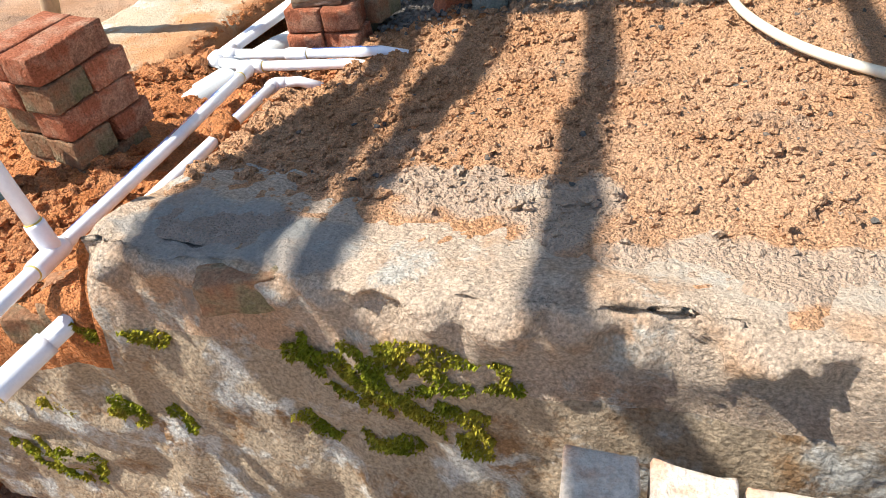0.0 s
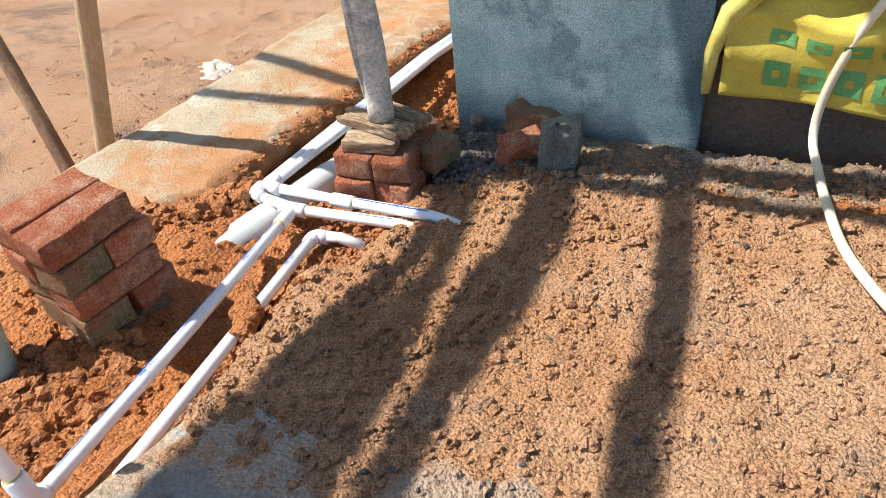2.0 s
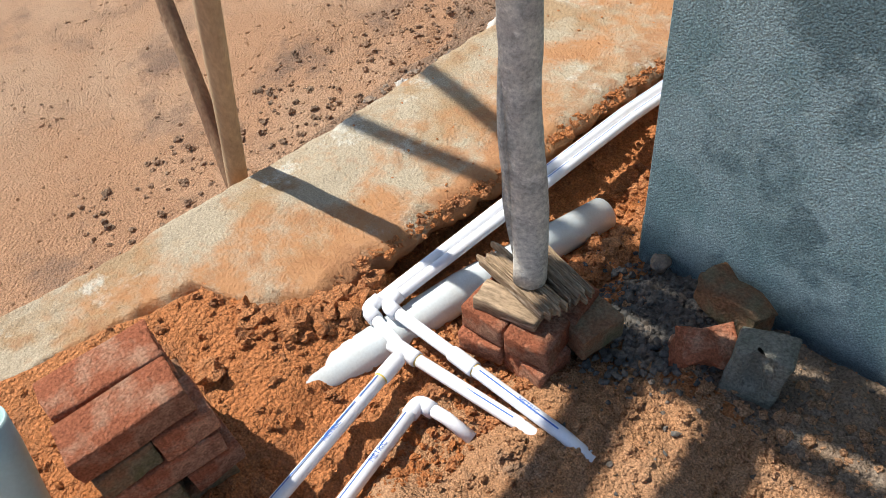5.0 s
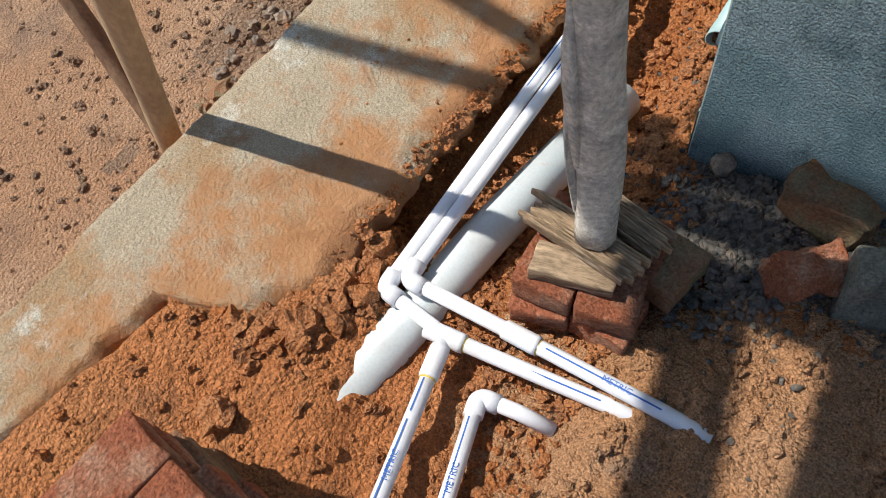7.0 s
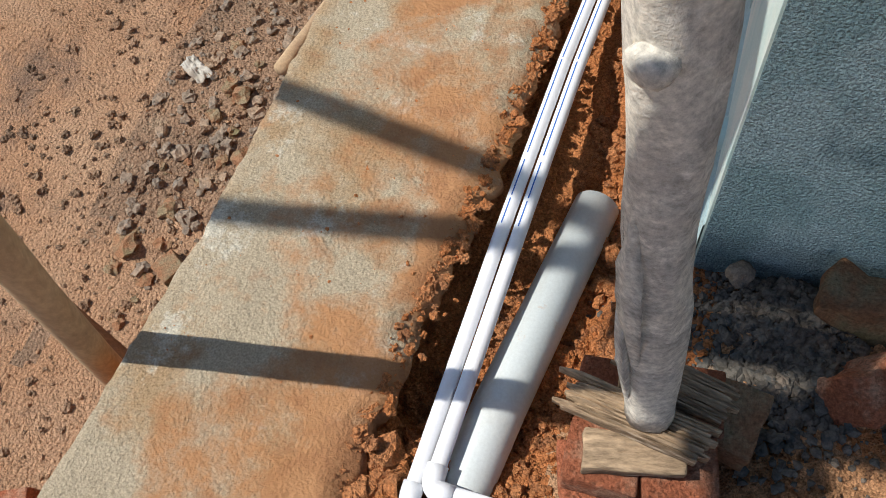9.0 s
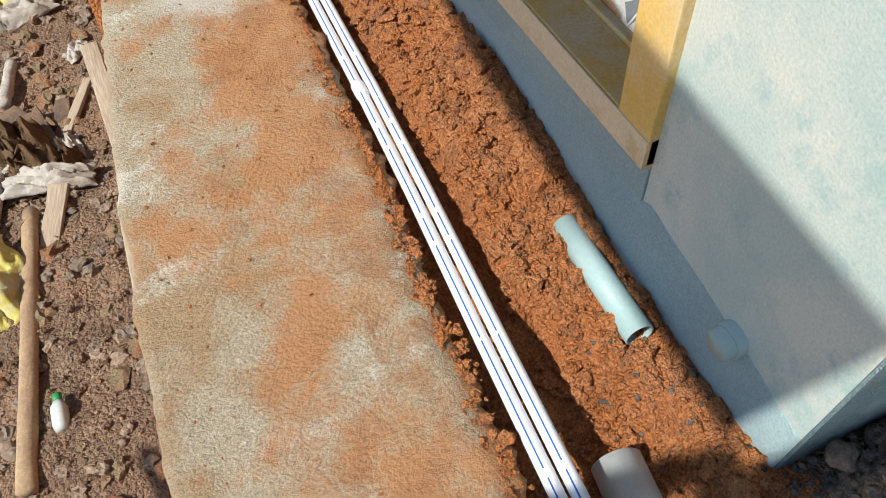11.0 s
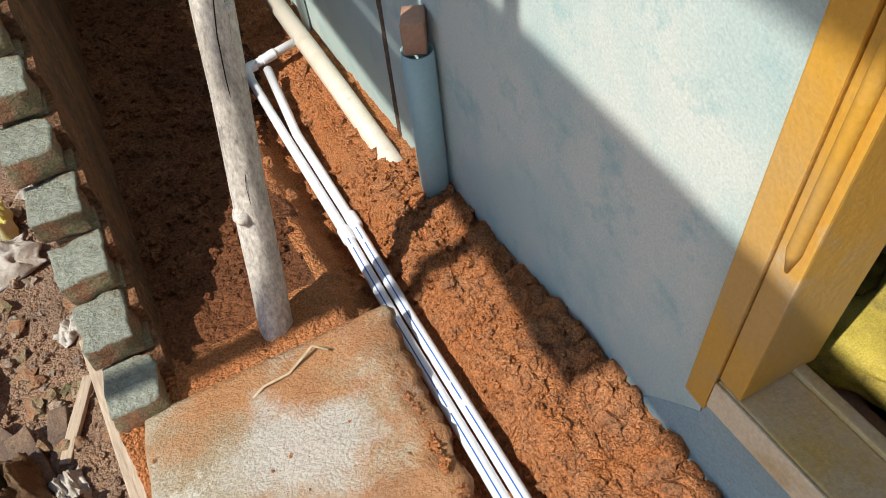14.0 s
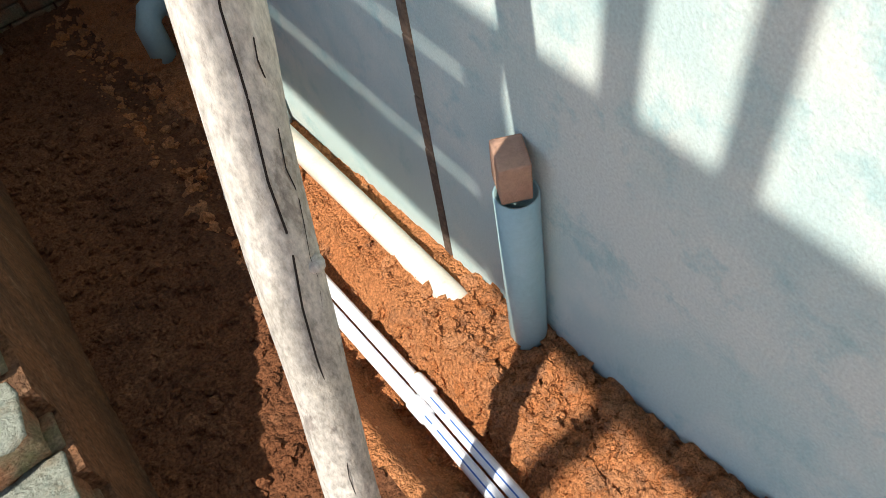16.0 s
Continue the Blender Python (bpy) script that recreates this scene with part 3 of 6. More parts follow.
# concrete apron with a broken inner edge
def apron():
    bm = bmesh.new()
    ys = spaced(0.62, 4.62, 0.018)
    n = 30
    rows = []
    for y in ys:
        z0 = float(interp(y, SLAB_Z))
        jag = 0.022 * float(fbm(np.array(y), np.array(0.3), 5, 4, 61, 0.65)) + 0.012 * float(vnoise(np.array(y * 31), np.array(2.2), 63))
        xi = float(interp(y, SLAB_IN)) + jag
        xo = float(interp(y, SLAB_OUT)) + 0.014 * float(fbm(np.array(y), np.array(9.3), 5, 4, 67, 0.65))
        row = [bm.verts.new((xo + 0.004, y, z0 - 0.11)), bm.verts.new((xo, y, z0 - 0.012))]
        for k in range(n):
            s = k / (n - 1)
            x = xo + 0.008 + (xi - 0.012 - xo - 0.008) * s
            h = 0.006 * float(fbm(np.array(x), np.array(y), 4, 3, 71)) + 0.0036 * float(vnoise(np.array(x * 55), np.array(y * 55), 73))
            h += max(0.0, float(fbm(np.array(x), np.array(y), 22, 2, 75))) * 0.018 * max(0.0, s - 0.84) / 0.16
            row.append(bm.verts.new((x, y, z0 + h - 0.02 * max(0.0, s - 0.93) / 0.07)))
        for q, dz in ((0.004, -0.03), (-0.004, -0.055), (-0.02, -0.085), (-0.05, -0.115)):
            jx = 0.012 * float(fbm(np.array(y + dz), np.array(z0 + dz * 3), 14, 3, 77))
            row.append(bm.verts.new((xi + q + jx, y, z0 + dz)))
        rows.append(row)
    for a, b in zip(rows, rows[1:]):
        for k in range(len(a) - 1):
            bm.faces.new((a[k], a[k + 1], b[k + 1], b[k]))
    bm.faces.new(rows[0])
    bm.faces.new(list(reversed(rows[-1])))
    bmesh.ops.recalc_face_normals(bm, faces=bm.faces)
    return bm


tagged(obj("concrete_apron", apron(), M_SLAB), "weathered concrete apron stained with red earth, broken inner edge", "concrete slab", kind="structure")


# ---------------------------------------------------------------- old plinth in front, mossy
def plinth_base(x):
    return 0.70 + 0.03 * x + 0.012 * fbm(x, np.asarray(x) * 0 + 1.0, 3, 3, 81)


def plinth_face(x, z):
    """How far out the face of the plinth stands at (x, z)."""
    s = (0.728 - np.asarray(z)) / 0.80
    return plinth_base(x) - 0.008 - 0.015 * s + 0.014 * fbm(x, z, 8, 4, 91) + 0.005 * vnoise(np.asarray(x) * 60, np.asarray(z) * 60, 93)


def plinth():
    bm = bmesh.new()
    xs = spaced(-1.75, 1.6, 0.0135)
    rows = []
    for x in xs:
        X = np.array(x)
        base_y = float(plinth_base(X))
        row = []
        drop = 0.13 * float(ramp(-X, 1.01, 1.05)) + 0.07 * float(ramp(-X, 1.12, 1.3))
        notch = max(0.0, float(vnoise(np.array(x * 7.5), np.array(4.0), 83)) - 0.30) * 0.02
        joint = 0.006 * max(0.0, 1 - abs(((x + 0.39) % 0.235) - 0.117) / 0.012) * (0.4 + 0.6 * float(vnoise(X * 3, np.array(8.0), 84)))
        notch += max(0.0, joint)
        for k in range(56):
            if k < 18:
                s = k / 17
                y = 1.06 + (base_y + 0.022 - 1.06) * s
                z = 0.773 - 0.055 * (1 - s) - 0.03 * (1 - s) ** 2
                z += 0.009 * float(fbm(X, np.array(y), 9, 3, 85)) + 0.006 * float(vnoise(np.array(x * 50), np.array(y * 50), 87))
                z -= 0.03 * max(0.0, 0.25 - s)
                z -= notch * s ** 3
            elif k < 26:
                a = (k - 17) / 9 * math.pi / 2
                y = base_y + 0.022 - 0.027 * math.sin(a)
                z = 0.773 - 0.045 * (1 - math.cos(a)) - notch * 0.8
                y += 0.026 * float(fbm(X, np.array(z), 19, 3, 89)) + notch * 0.6
            else:
                s = (k - 25) / 30
                z = 0.728 - s * 0.95
                y = float(plinth_face(X, np.array(z))) + notch * max(0, 1 - s * 5)
            row.append(bm.verts.new((x, y, z - drop * (1 if z > 0.45 else max(0, z / 0.45)))))
        rows.append(row)
    for a, b in zip(rows, rows[1:]):
        for k in range(len(a) - 1):
            f = bm.faces.new((a[k], a[k + 1], b[k + 1], b[k]))
            f.material_index = 0 if k > 28 else (1 if a[0].co.x > -1.02 else 2)
    return bm


plinth_ob = obj("plinth_wall", plinth(), None, mats=[M_PLINTH, M_CAP, M_EARTH])
tagged(plinth_ob, "old plastered plinth wall with crumbled top edge and moss", "plinth wall", kind="structure")


def plinth_brick(x, y, z, lx, yaw, seed, material):
    bm = rough_box(lx, 0.105, 0.07, seed, 0.007, 4)
    ob_ = obj("brick", bm, material, plinth_ob)
    ob_.matrix_world = pose(x, y, z, -5, 2, yaw)


plinth_brick(-0.70, 0.712, 0.690, 0.14, 18, 171, M_BRICKO)
plinth_brick(-1.135, 0.735, 0.535, 0.15, 30, 172, M_BRICKO)
plinth_brick(-1.23, 0.70, 0.50, 0.12, 12, 173, M_BRICKO)


def moss_patches():
    bm = bmesh.new()
    rng = random.Random(5)
    spots = ((-0.41, 0.645, 0.13, 0.055), (-0.58, 0.60, 0.07, 0.06), (-0.46, 0.55, 0.11, 0.055), (-0.48, 0.42, 0.06, 0.035), (-1.09, 0.33, 0.06, 0.05), (-0.94, 0.34, 0.05, 0.04), (-1.08, 0.57, 0.06, 0.03), (-0.94, 0.58, 0.06, 0.025), (-0.33, 0.48, 0.06, 0.045), (-0.26, 0.64, 0.045, 0.035), (-0.63, 0.41, 0.055, 0.035), (-0.37, 0.53, 0.09, 0.045), (-1.42, 0.06, 0.16, 0.09), (-1.3, 0.3, 0.06, 0.04))
    for cx, cz, rx, rz in spots:
        for _ in range(int(420000 * rx * rz)):
            a, r = rng.uniform(0, 6.283), math.sqrt(rng.random())
            x, z = cx + rx * r * math.cos(a), cz + rz * r * math.sin(a)
            if noise.noise(Vector((x * 24, z * 24, 3))) < -0.12 + 0.5 * (r - 0.6):
                continue
            y = float(plinth_face(np.array(x), np.array(z))) - rng.uniform(-0.002, 0.004)
            s = rng.uniform(0.003, 0.0065)
            d = Vector((rng.uniform(-0.6, 0.6), -1, rng.uniform(-0.6, 0.9))).normalized()
            t_ = Vector((rng.uniform(-1, 1), 0, rng.uniform(-1, 1))).normalized()
            p = Vector((x, y, z))
            w = t_ * s * 0.7
            bm.faces.new([bm.verts.new(p - w), bm.verts.new(p + w), bm.verts.new(p + d * s * 1.6)])
    return bm


tagged(obj("moss", moss_patches(), M_MOSS, smooth=False), "green moss tufts growing on the plinth face", "moss", kind="stuff")

# ---------------------------------------------------------------- house
def wall_panel(name, boxes, material, label, category="wall"):
    bm = bmesh.new()
    for b in boxes:
        box(bm, *b)
    return tagged(obj(name, bm, material, smooth=False), label, category, kind="structure")


D0, D1, SILL, HEAD = 2.93, 3.97, 0.67, 2.75   # door hole
def facade(name, y0, y1, z0, z1, material):
    """A strip of the long wall with a slightly uneven plaster face."""
    bm = bmesh.new()
    ny, nz = max(2, int((y1 - y0) / 0.05)), max(2, int((z1 - z0) / 0.05))
    rows = []
    for j in range(nz + 1):
        z = z0 + (z1 - z0) * j / nz
        rows.append([bm.verts.new((WALL_X + (0.0025 * noise.noise(Vector((0, (y0 + (y1 - y0) * i / ny) * 3, z * 3))) if 0 < i < ny and 0 < j < nz else 0), y0 + (y1 - y0) * i / ny, z)) for i in range(ny + 1)])
    for a, b in zip(rows, rows[1:]):
        for i in range(ny):
            bm.faces.new((a[i], b[i], b[i + 1], a[i + 1]))
    return bm


def long_wall():
    bm = bmesh.new()
    G0, G1 = 5.285, 5.315            # chase cut for a conduit
    for y0, y1, z0, z1 in ((FRONT_Y, D0, -0.4, 3.2), (D0, D1, HEAD, 3.2), (D1, G0, -0.4, 3.2), (G1, 9.0, -1.2, 3.2)):
        box(bm, WALL_X, WALL_X + 0.2, y0, y1, z0, z1)
    box(bm, WALL_X, WALL_X + 0.095, D0, D1, -0.4, SILL - 0.165)
    box(bm, WALL_X + 0.03, WALL_X + 0.2, G0, G1, -0.4, 3.2)
    return bm


tagged(obj("wall_west", long_wall(), M_WALL, smooth=False), "grey-blue cement plastered outer house wall", "wall", kind="structure")
bm = bmesh.new()
for k in range(26):
    z = 0.13 + k * 0.075
    box(bm, WALL_X - 0.004 + 0.004 * noise.noise(Vector((0, 0, z * 9))), WALL_X + 0.029, 5.286 + 0.003 * noise.noise(Vector((3, 0, z * 9))), 5.314, z, z + 0.073, 0.004)
tagged(obj("conduit_chase", bm, M_DWOOD), "dark vertical chase cut into the plaster with a rough conduit", "conduit", kind="structure")
def lower_coat():
    """A lower coat of darker plaster, with an uneven upper edge, 3 mm proud."""
    bm = bmesh.new()
    ys = spaced(FRONT_Y + 0.002, 4.85, 0.03)
    cols = []
    for y in ys:
        top = float(np.interp(y, [2.4, 2.9, 2.95, 3.9, 4.05, 4.3, 4.9], [0.60, 0.66, 0.615, 0.60, 0.44, 0.16, 0.05])) + 0.015 * float(fbm(np.array(y), np.array(2.0), 6, 3, 95))
        cols.append([bm.verts.new((WALL_X - 0.003 + d, y, z)) for z, d in ((0.0, 0), (top * 0.5, 0), (top - 0.004, 0), (top, 0.003))])
    for a, b in zip(cols, cols[1:]):
        for k in range(3):
            bm.faces.new((a[k], a[k + 1], b[k + 1], b[k]))
    return bm


tagged(obj("wall_base", lower_coat(), M_LOWER), "darker plaster along the foot of the house wall", "wall base", kind="structure")
wall_panel("wall_front", [(WALL_X + 0.004, -0.42, FRONT_Y - 0.006, FRONT_Y - 0.0005, 0.3, 3.2), (WALL_X + 0.203, -0.42, FRONT_Y, FRONT_Y + 0.2, 0.3, 3.2)], M_SANDW, "dark blue-grey sandy plaster front wall, streaked")
wall_panel("wall_front_low", [(-0.42, 1.6, FRONT_Y + 0.03, FRONT_Y + 0.2, 0.2, 0.80)], M_DARKW, "damp brown unplastered low wall under the opening")
wall_panel("wall_front_head", [(-0.42, 1.6, FRONT_Y, FRONT_Y + 0.2, 2.6, 3.2)], M_WALL, "plastered wall above the front opening")
wall_panel("wall_east", [(1.4, 1.6, FRONT_Y + 0.2, 9.0, -0.4, 3.2)], M_INSIDE, "inner wall of the room, coloured dark for its shade")
wall_panel("wall_partition", [(WALL_X + 0.2, 1.4, 5.0, 5.15, -0.4, 3.2)], M_INSIDE, "inner wall of the room, coloured dark for its shade")
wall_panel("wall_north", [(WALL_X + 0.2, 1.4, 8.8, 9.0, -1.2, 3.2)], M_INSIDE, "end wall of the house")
wall_panel("floor_room", [(WALL_X + 0.2, 1.4, FRONT_Y + 0.2, 8.8, 0.3, 0.54), (WALL_X + 0.096, WALL_X + 0.1995, D0 + 0.001, D1 - 0.001, 0.3, 0.54)], M_ROOM, "brown earth floor inside the room", "floor")
wall_panel("ceiling", [(WALL_X + 0.2, 1.4, FRONT_Y + 0.2, 8.8, 3.05, 3.15)], M_INSIDE, "concrete ceiling of the room, coloured dark for its shade", "ceiling")

# ---- door frame
door = tagged(empty("door_1", (WALL_X, 3.45, SILL)), "ochre painted wooden door frame with a dusty wide sill", "door frame", kind="structure")


def at_origin(bm, o):
    bmesh.ops.translate(bm, vec=-Vector(o), verts=bm.verts)
    return bm


DO = (WALL_X, 3.45, SILL)
SLOPE = 0.115
def dpart(name, boxes, material, label="", slope=0.0):
    bm = bmesh.new()
    for b in boxes:
        box(bm, *b, 0.004)
    for v in bm.verts:
        v.co.z += slope * (D1 - 0.06 - v.co.y)
    return part(name, at_origin(bm, DO), material, door, label, smooth=False)


FX0, FX1 = WALL_X - 0.018, WALL_X + 0.12
dpart("sill", [(FX0, WALL_X + 0.085, D0, D1 - 0.02, SILL - 0.045, SILL + 0.035)], M_SILL, "dusty ochre door sill", SLOPE)
dpart("sill_edge", [(FX0 - 0.006, FX0 - 0.0005, D0, D1 - 0.02, SILL - 0.042, SILL + 0.033)], M_SILLF, "pale dusty front edge of the sill", SLOPE)
dpart("sill_bed", [(WALL_X - 0.003, WALL_X + 0.095, D0 + 0.003, D1 - 0.003, SILL - 0.16, SILL - 0.046)], M_LOWER, "plaster bed under the sill", SLOPE)
dpart("sill_rebate", [(WALL_X + 0.0855, WALL_X + 0.108, D0 + 0.002, D1 - 0.032, SILL - 0.05, SILL + 0.046)], M_SILL, "", SLOPE)
dpart("jamb", [(FX0 - 0.0, FX1 + 0.012, D1 - 0.066, D1 - 0.02, SILL + 0.036, HEAD)], M_YEL, "bright ochre jamb")
dpart("jamb", [(FX0 - 0.003, FX1 + 0.012, D0, D0 + 0.10, SILL + 0.075, HEAD)], M_SILL)
dpart("stop", [(FX1 + 0.013, FX1 + 0.03, D1 - 0.055, D1 - 0.02, SILL + 0.013, HEAD)], M_YEL)
dpart("stop", [(FX1 + 0.013, FX1 + 0.03, D0, D0 + 0.085, SILL + 0.013, HEAD)], M_SILL)
dpart("architrave", [(WALL_X - 0.022, WALL_X - 0.001, D1 - 0.018, D1 + 0.03, SILL - 0.07, HEAD)], M_YEL)
dpart("head", [(FX0, FX1 + 0.01, D0 + 0.101, D1 - 0.067, HEAD - 0.085, HEAD - 0.001)], M_YEL)
bm = bmesh.new()
tube(bm, [(FX0 - 0.002, D1 - 0.045, 1.02), (FX0 - 0.004, D1 - 0.045, 1.06), (FX0 - 0.004, D1 - 0.045, 2.6)], [0.003, 0.010, 0.010], 12)
part("bead", at_origin(bm, DO), M_YEL, door)
# plaster reveal inside the door hole
wall_panel("reveal", [(FX1 + 0.032, WALL_X + 0.2, D1 - 0.03, D1 - 0.001, SILL + 0.002, HEAD)], M_WALL, "grey plaster reveal beside the door frame")


# ---------------------------------------------------------------- pipes
def pipe_run(name, pts, r, material, label, fittings=(), marks=(), hollow=0.0, sides=18):
    """A pipe through points, with sockets (centre, direction, length) and blue printed lines as parts."""
    o = Vector(pts[0])
    e = tagged(empty(name, o), label, "pipe")
    bm = tube(bmesh.new(), pts, r, sides, True, 0, 0, hollow)
    part("tube", at_origin(bm, o), material, e)
    for c, d, ln, k in fittings:
        c, d = Vector(c), Vector(d).normalized()
        b = bmesh.new()
        tube(b, [c - d * ln / 2, c - d * ln * 0.4, c + d * ln * 0.4, c + d * ln / 2], [r * 1.22, r * k, r * k, r * 1.22], sides)
        part("socket", at_origin(b, o), M_PVC if material is not M_GREYPVC else material, e)
        b = bmesh.new()
        tube(b, [c + d * (ln / 2), c + d * (ln / 2 + 0.003)], r * 1.10, sides)
        part("solvent_ring", at_origin(b, o), M_YRING, e)
    for a, b_, lift in marks:
        a, b_ = Vector(a), Vector(b_)
        d = (b_ - a).normalized()
        sd = d.cross(Vector((0, 0, 1))).normalized()
        upv = (Vector(lift).normalized())
        upv = (upv - d * upv.dot(d)).normalized()
        b = bmesh.new()
        ln = (b_ - a).length
        s, rng = 0.0, random.Random(int(ln * 1000))
        while s < ln - 0.02:
            w = rng.uniform(0.05, 0.4)
            q0, q1 = a + d * s, a + d * min(ln, s + w)
            wv = d.cross(upv) * r * 0.10
            b.faces.new([b.verts.new(q + upv * r * 1.015 + g) for q, g in ((q0, -wv), (q1, -wv), (q1, wv), (q0, wv))])
            s += w + rng.uniform(0.0, 0.02)
        part("blue_line", at_origin(b, o), M_BLUE, e, smooth=False)
    return e


def elbow(o, c, d1, d2, r, e):
    """A moulded elbow at c under the pipe e, its arms along d1 and d2."""
    c, d1, d2 = Vector(c), Vector(d1).normalized(), Vector(d2).normalized()
    L, R = 0.042, r * 1.28
    pts = [c + d1 * L]
    for k in range(7):
        t_ = k / 6
        q = (c + d1 * 0.02) * (1 - t_) ** 2 + c * 2 * t_ * (1 - t_) + (c + d2 * 0.02) * t_ ** 2
        pts.append(q)
    pts.append(c + d2 * L)
    part("elbow", at_origin(tube(bmesh.new(), pts, R, 18), o), M_PVC, e)


RP = 0.0155
A1, A2 = Vector((-1.572, 1.812, 0.505)), Vector((-1.540, 1.852, 0.512))
TEE = Vector((-1.408, 1.788, 0.507))
YJ = Vector((-1.172, 0.752, 0.667))
up_ = (-0.25, -0.1, 1)


def long_pts(c, off):
    t = ((2.4, -1.555, 0.475), (2.87, -1.545, 0.455), (3.3, -1.530, 0.415), (3.71, -1.520, 0.372), (4.2, -1.508, 0.285), (4.6, -1.497, 0.195), (5.02, -1.482, 0.11), (5.5, -1.492, 0.105))
    out = [c]
    for y, x, z in t:
        out.append(Vector((x + off - 0.016, y, z)))
    return out


sep = 0.036
p1 = long_pts(A1, 0.0) + [Vector((-1.515, 5.90, 0.115))]
p2 = long_pts(A2, sep) + [Vector((-1.445, 5.86, 0.115))]
lw = pipe_run("water_pipe", p1, RP, M_PVC, "long white plastic water pipe lying in the trench", [((-1.498, 5.02, 0.110), (0, 1, -0.1), 0.06, 1.3), ((-1.536, 3.71, 0.372), (0, 1, -0.15), 0.05, 1.25)], [(p1[k], p1[k + 1], up_) for k in range(1, 7)])
elbow(A1, A1, (0, 1, 0), (1, -0.14, 0), RP, lw)
elbow(A1, p1[-1], (0, -1, 0), (1, 0.25, 0), RP, lw)
lw2 = pipe_run("water_pipe", p2, RP, M_PVC, "long white plastic water pipe lying in the trench", [((-1.460, 5.06, 0.110), (0, 1, -0.1), 0.06, 1.3)], [(p2[k], p2[k + 1], up_) for k in range(1, 7)])
elbow(A2, A2, (0, 1, 0), (1, -0.05, 0), RP, lw2)
cross = pipe_run("water_pipe", [p1[-1], Vector((-1.40, 5.94, 0.11)), Vector((-1.29, 5.98, 0.10))], RP, M_PVC, "white plastic pipe crossing to the house wall", [((-1.42, 5.93, 0.112), (1, 0.3, 0), 0.06, 1.25)])
e1 = pipe_run("water_pipe", [A1, TEE, Vector((-1.08, 1.822, 0.515)), Vector((-0.95, 1.832, 0.500))], RP, M_PVC, "white plastic branch pipe running into the earth", [(TEE, (1, 0.1, 0), 0.085, 1.3)], [(TEE + Vector((0.05, 0.005, 0)), (-1.09, 1.821, 0.515), up_)])
e2 = pipe_run("water_pipe", [A2, Vector((-1.29, 1.855, 0.520)), Vector((-0.985, 1.852, 0.545)), Vector((-0.90, 1.852, 0.535))], RP, M_PVC, "white plastic branch pipe running into the earth", [((-1.275, 1.855, 0.521), (1, 0, 0.05), 0.075, 1.3)], [((-1.22, 1.855, 0.527), (-0.99, 1.852, 0.545), up_)])
dv = (YJ - TEE).normalized()
e3 = pipe_run("water_pipe", [TEE, TEE.lerp(YJ, 0.5) + Vector((0, 0, -0.004)), YJ, YJ + dv * 0.30], RP, M_PVC, "white plastic water pipe sloping along the trench", [(TEE + dv * 0.06, dv, 0.07, 1.3), (YJ + dv * 0.02, dv, 0.10, 1.35)], [(TEE + dv * 0.1, YJ - dv * 0.06, up_)])
UPV = (Vector((-0.10, 0.02, 0.5))).normalized()
e4 = pipe_run("riser_pipe", [YJ, YJ + UPV * 0.22, YJ + UPV * 0.5], RP, M_PVC, "white plastic riser standing on a tee", [(YJ + UPV * 0.04, UPV, 0.06, 1.3)])
EB = Vector((-1.292, 1.722, 0.490))
PE = Vector((-1.160, 1.262, 0.600))
d3 = (PE - EB).normalized()
e5 = pipe_run("water_pipe", [EB, EB.lerp(PE, 0.5), PE, PE + d3 * 0.45], RP, M_PVC, "white plastic pipe half covered by earth", (), [(EB + d3 * 0.05, PE, up_)])
elbow(EB, EB, d3, (1, 0.12, 0.02), RP, e5)
e6 = pipe_run("water_pipe", [EB, EB + Vector((0.08, 0.01, 0.008)), EB + Vector((0.15, 0.018, -0.012))], RP, M_PVC, "short white pipe stub going into the earth")
# lower overflow at the plinth corner
e7 = pipe_run("drain_pipe", [Vector((-1.06, 0.80, 0.58)), Vector((-1.10, 0.70, 0.585)), Vector((-1.17, 0.46, 0.545))], 0.021, M_PVC, "white plastic drain stub at the plinth corner", [((-1.14, 0.56, 0.562), (-0.25, -0.9, -0.15), 0.12, 1.2)])
def pipe_word(e, o, a, b, s, word="METRIC"):
    """Small blue printing on top of a pipe from a to b, s metres along it."""
    a, b = Vector(a), Vector(b)
    d = (b - a).normalized()
    side = Vector((0, 0, 1)).cross(d).normalized()
    upv = d.cross(side)
    m = Matrix.Translation(a + d * s + upv * RP * 1.03 - Vector(o)) @ Matrix((d, side, upv)).transposed().to_4x4()
    lettering(word, 0.017, M_BLUE, e, m, "printed_word")


pipe_word(e2, A2, (-1.275, 1.855, 0.521), (-0.985, 1.852, 0.545), 0.20)
pipe_word(e3, TEE, YJ, TEE, 0.80)
pipe_word(e3, TEE, YJ, TEE, 0.35)
pipe_word(e5, EB, PE, EB, 0.32)
# large soil pipes
pipe_run("soil_pipe", [Vector((-1.545, 1.45, 0.475)), Vector((-1.478, 2.05, 0.425)), Vector((-1.410, 2.575, 0.335))], 0.052, M_BIGPVC, "large dusty white soil pipe half buried in the trench", hollow=0.08, sides=28)
pipe_run("soil_pipe", [Vector((-1.262, 2.76, 0.425)), Vector((-1.262, 3.08, 0.40))], 0.032, M_GREYPVC, "short grey plastic pipe open at one end", hollow=0.12, sides=24)
pipe_run("soil_pipe", [Vector((-1.272, 5.15, 0.150)), Vector((-1.272, 5.6, 0.130)), Vector((-1.272, 6.35, 0.075))], 0.034, M_CREAMPVC, "dusty white soil pipe half buried beside the wall", sides=24)
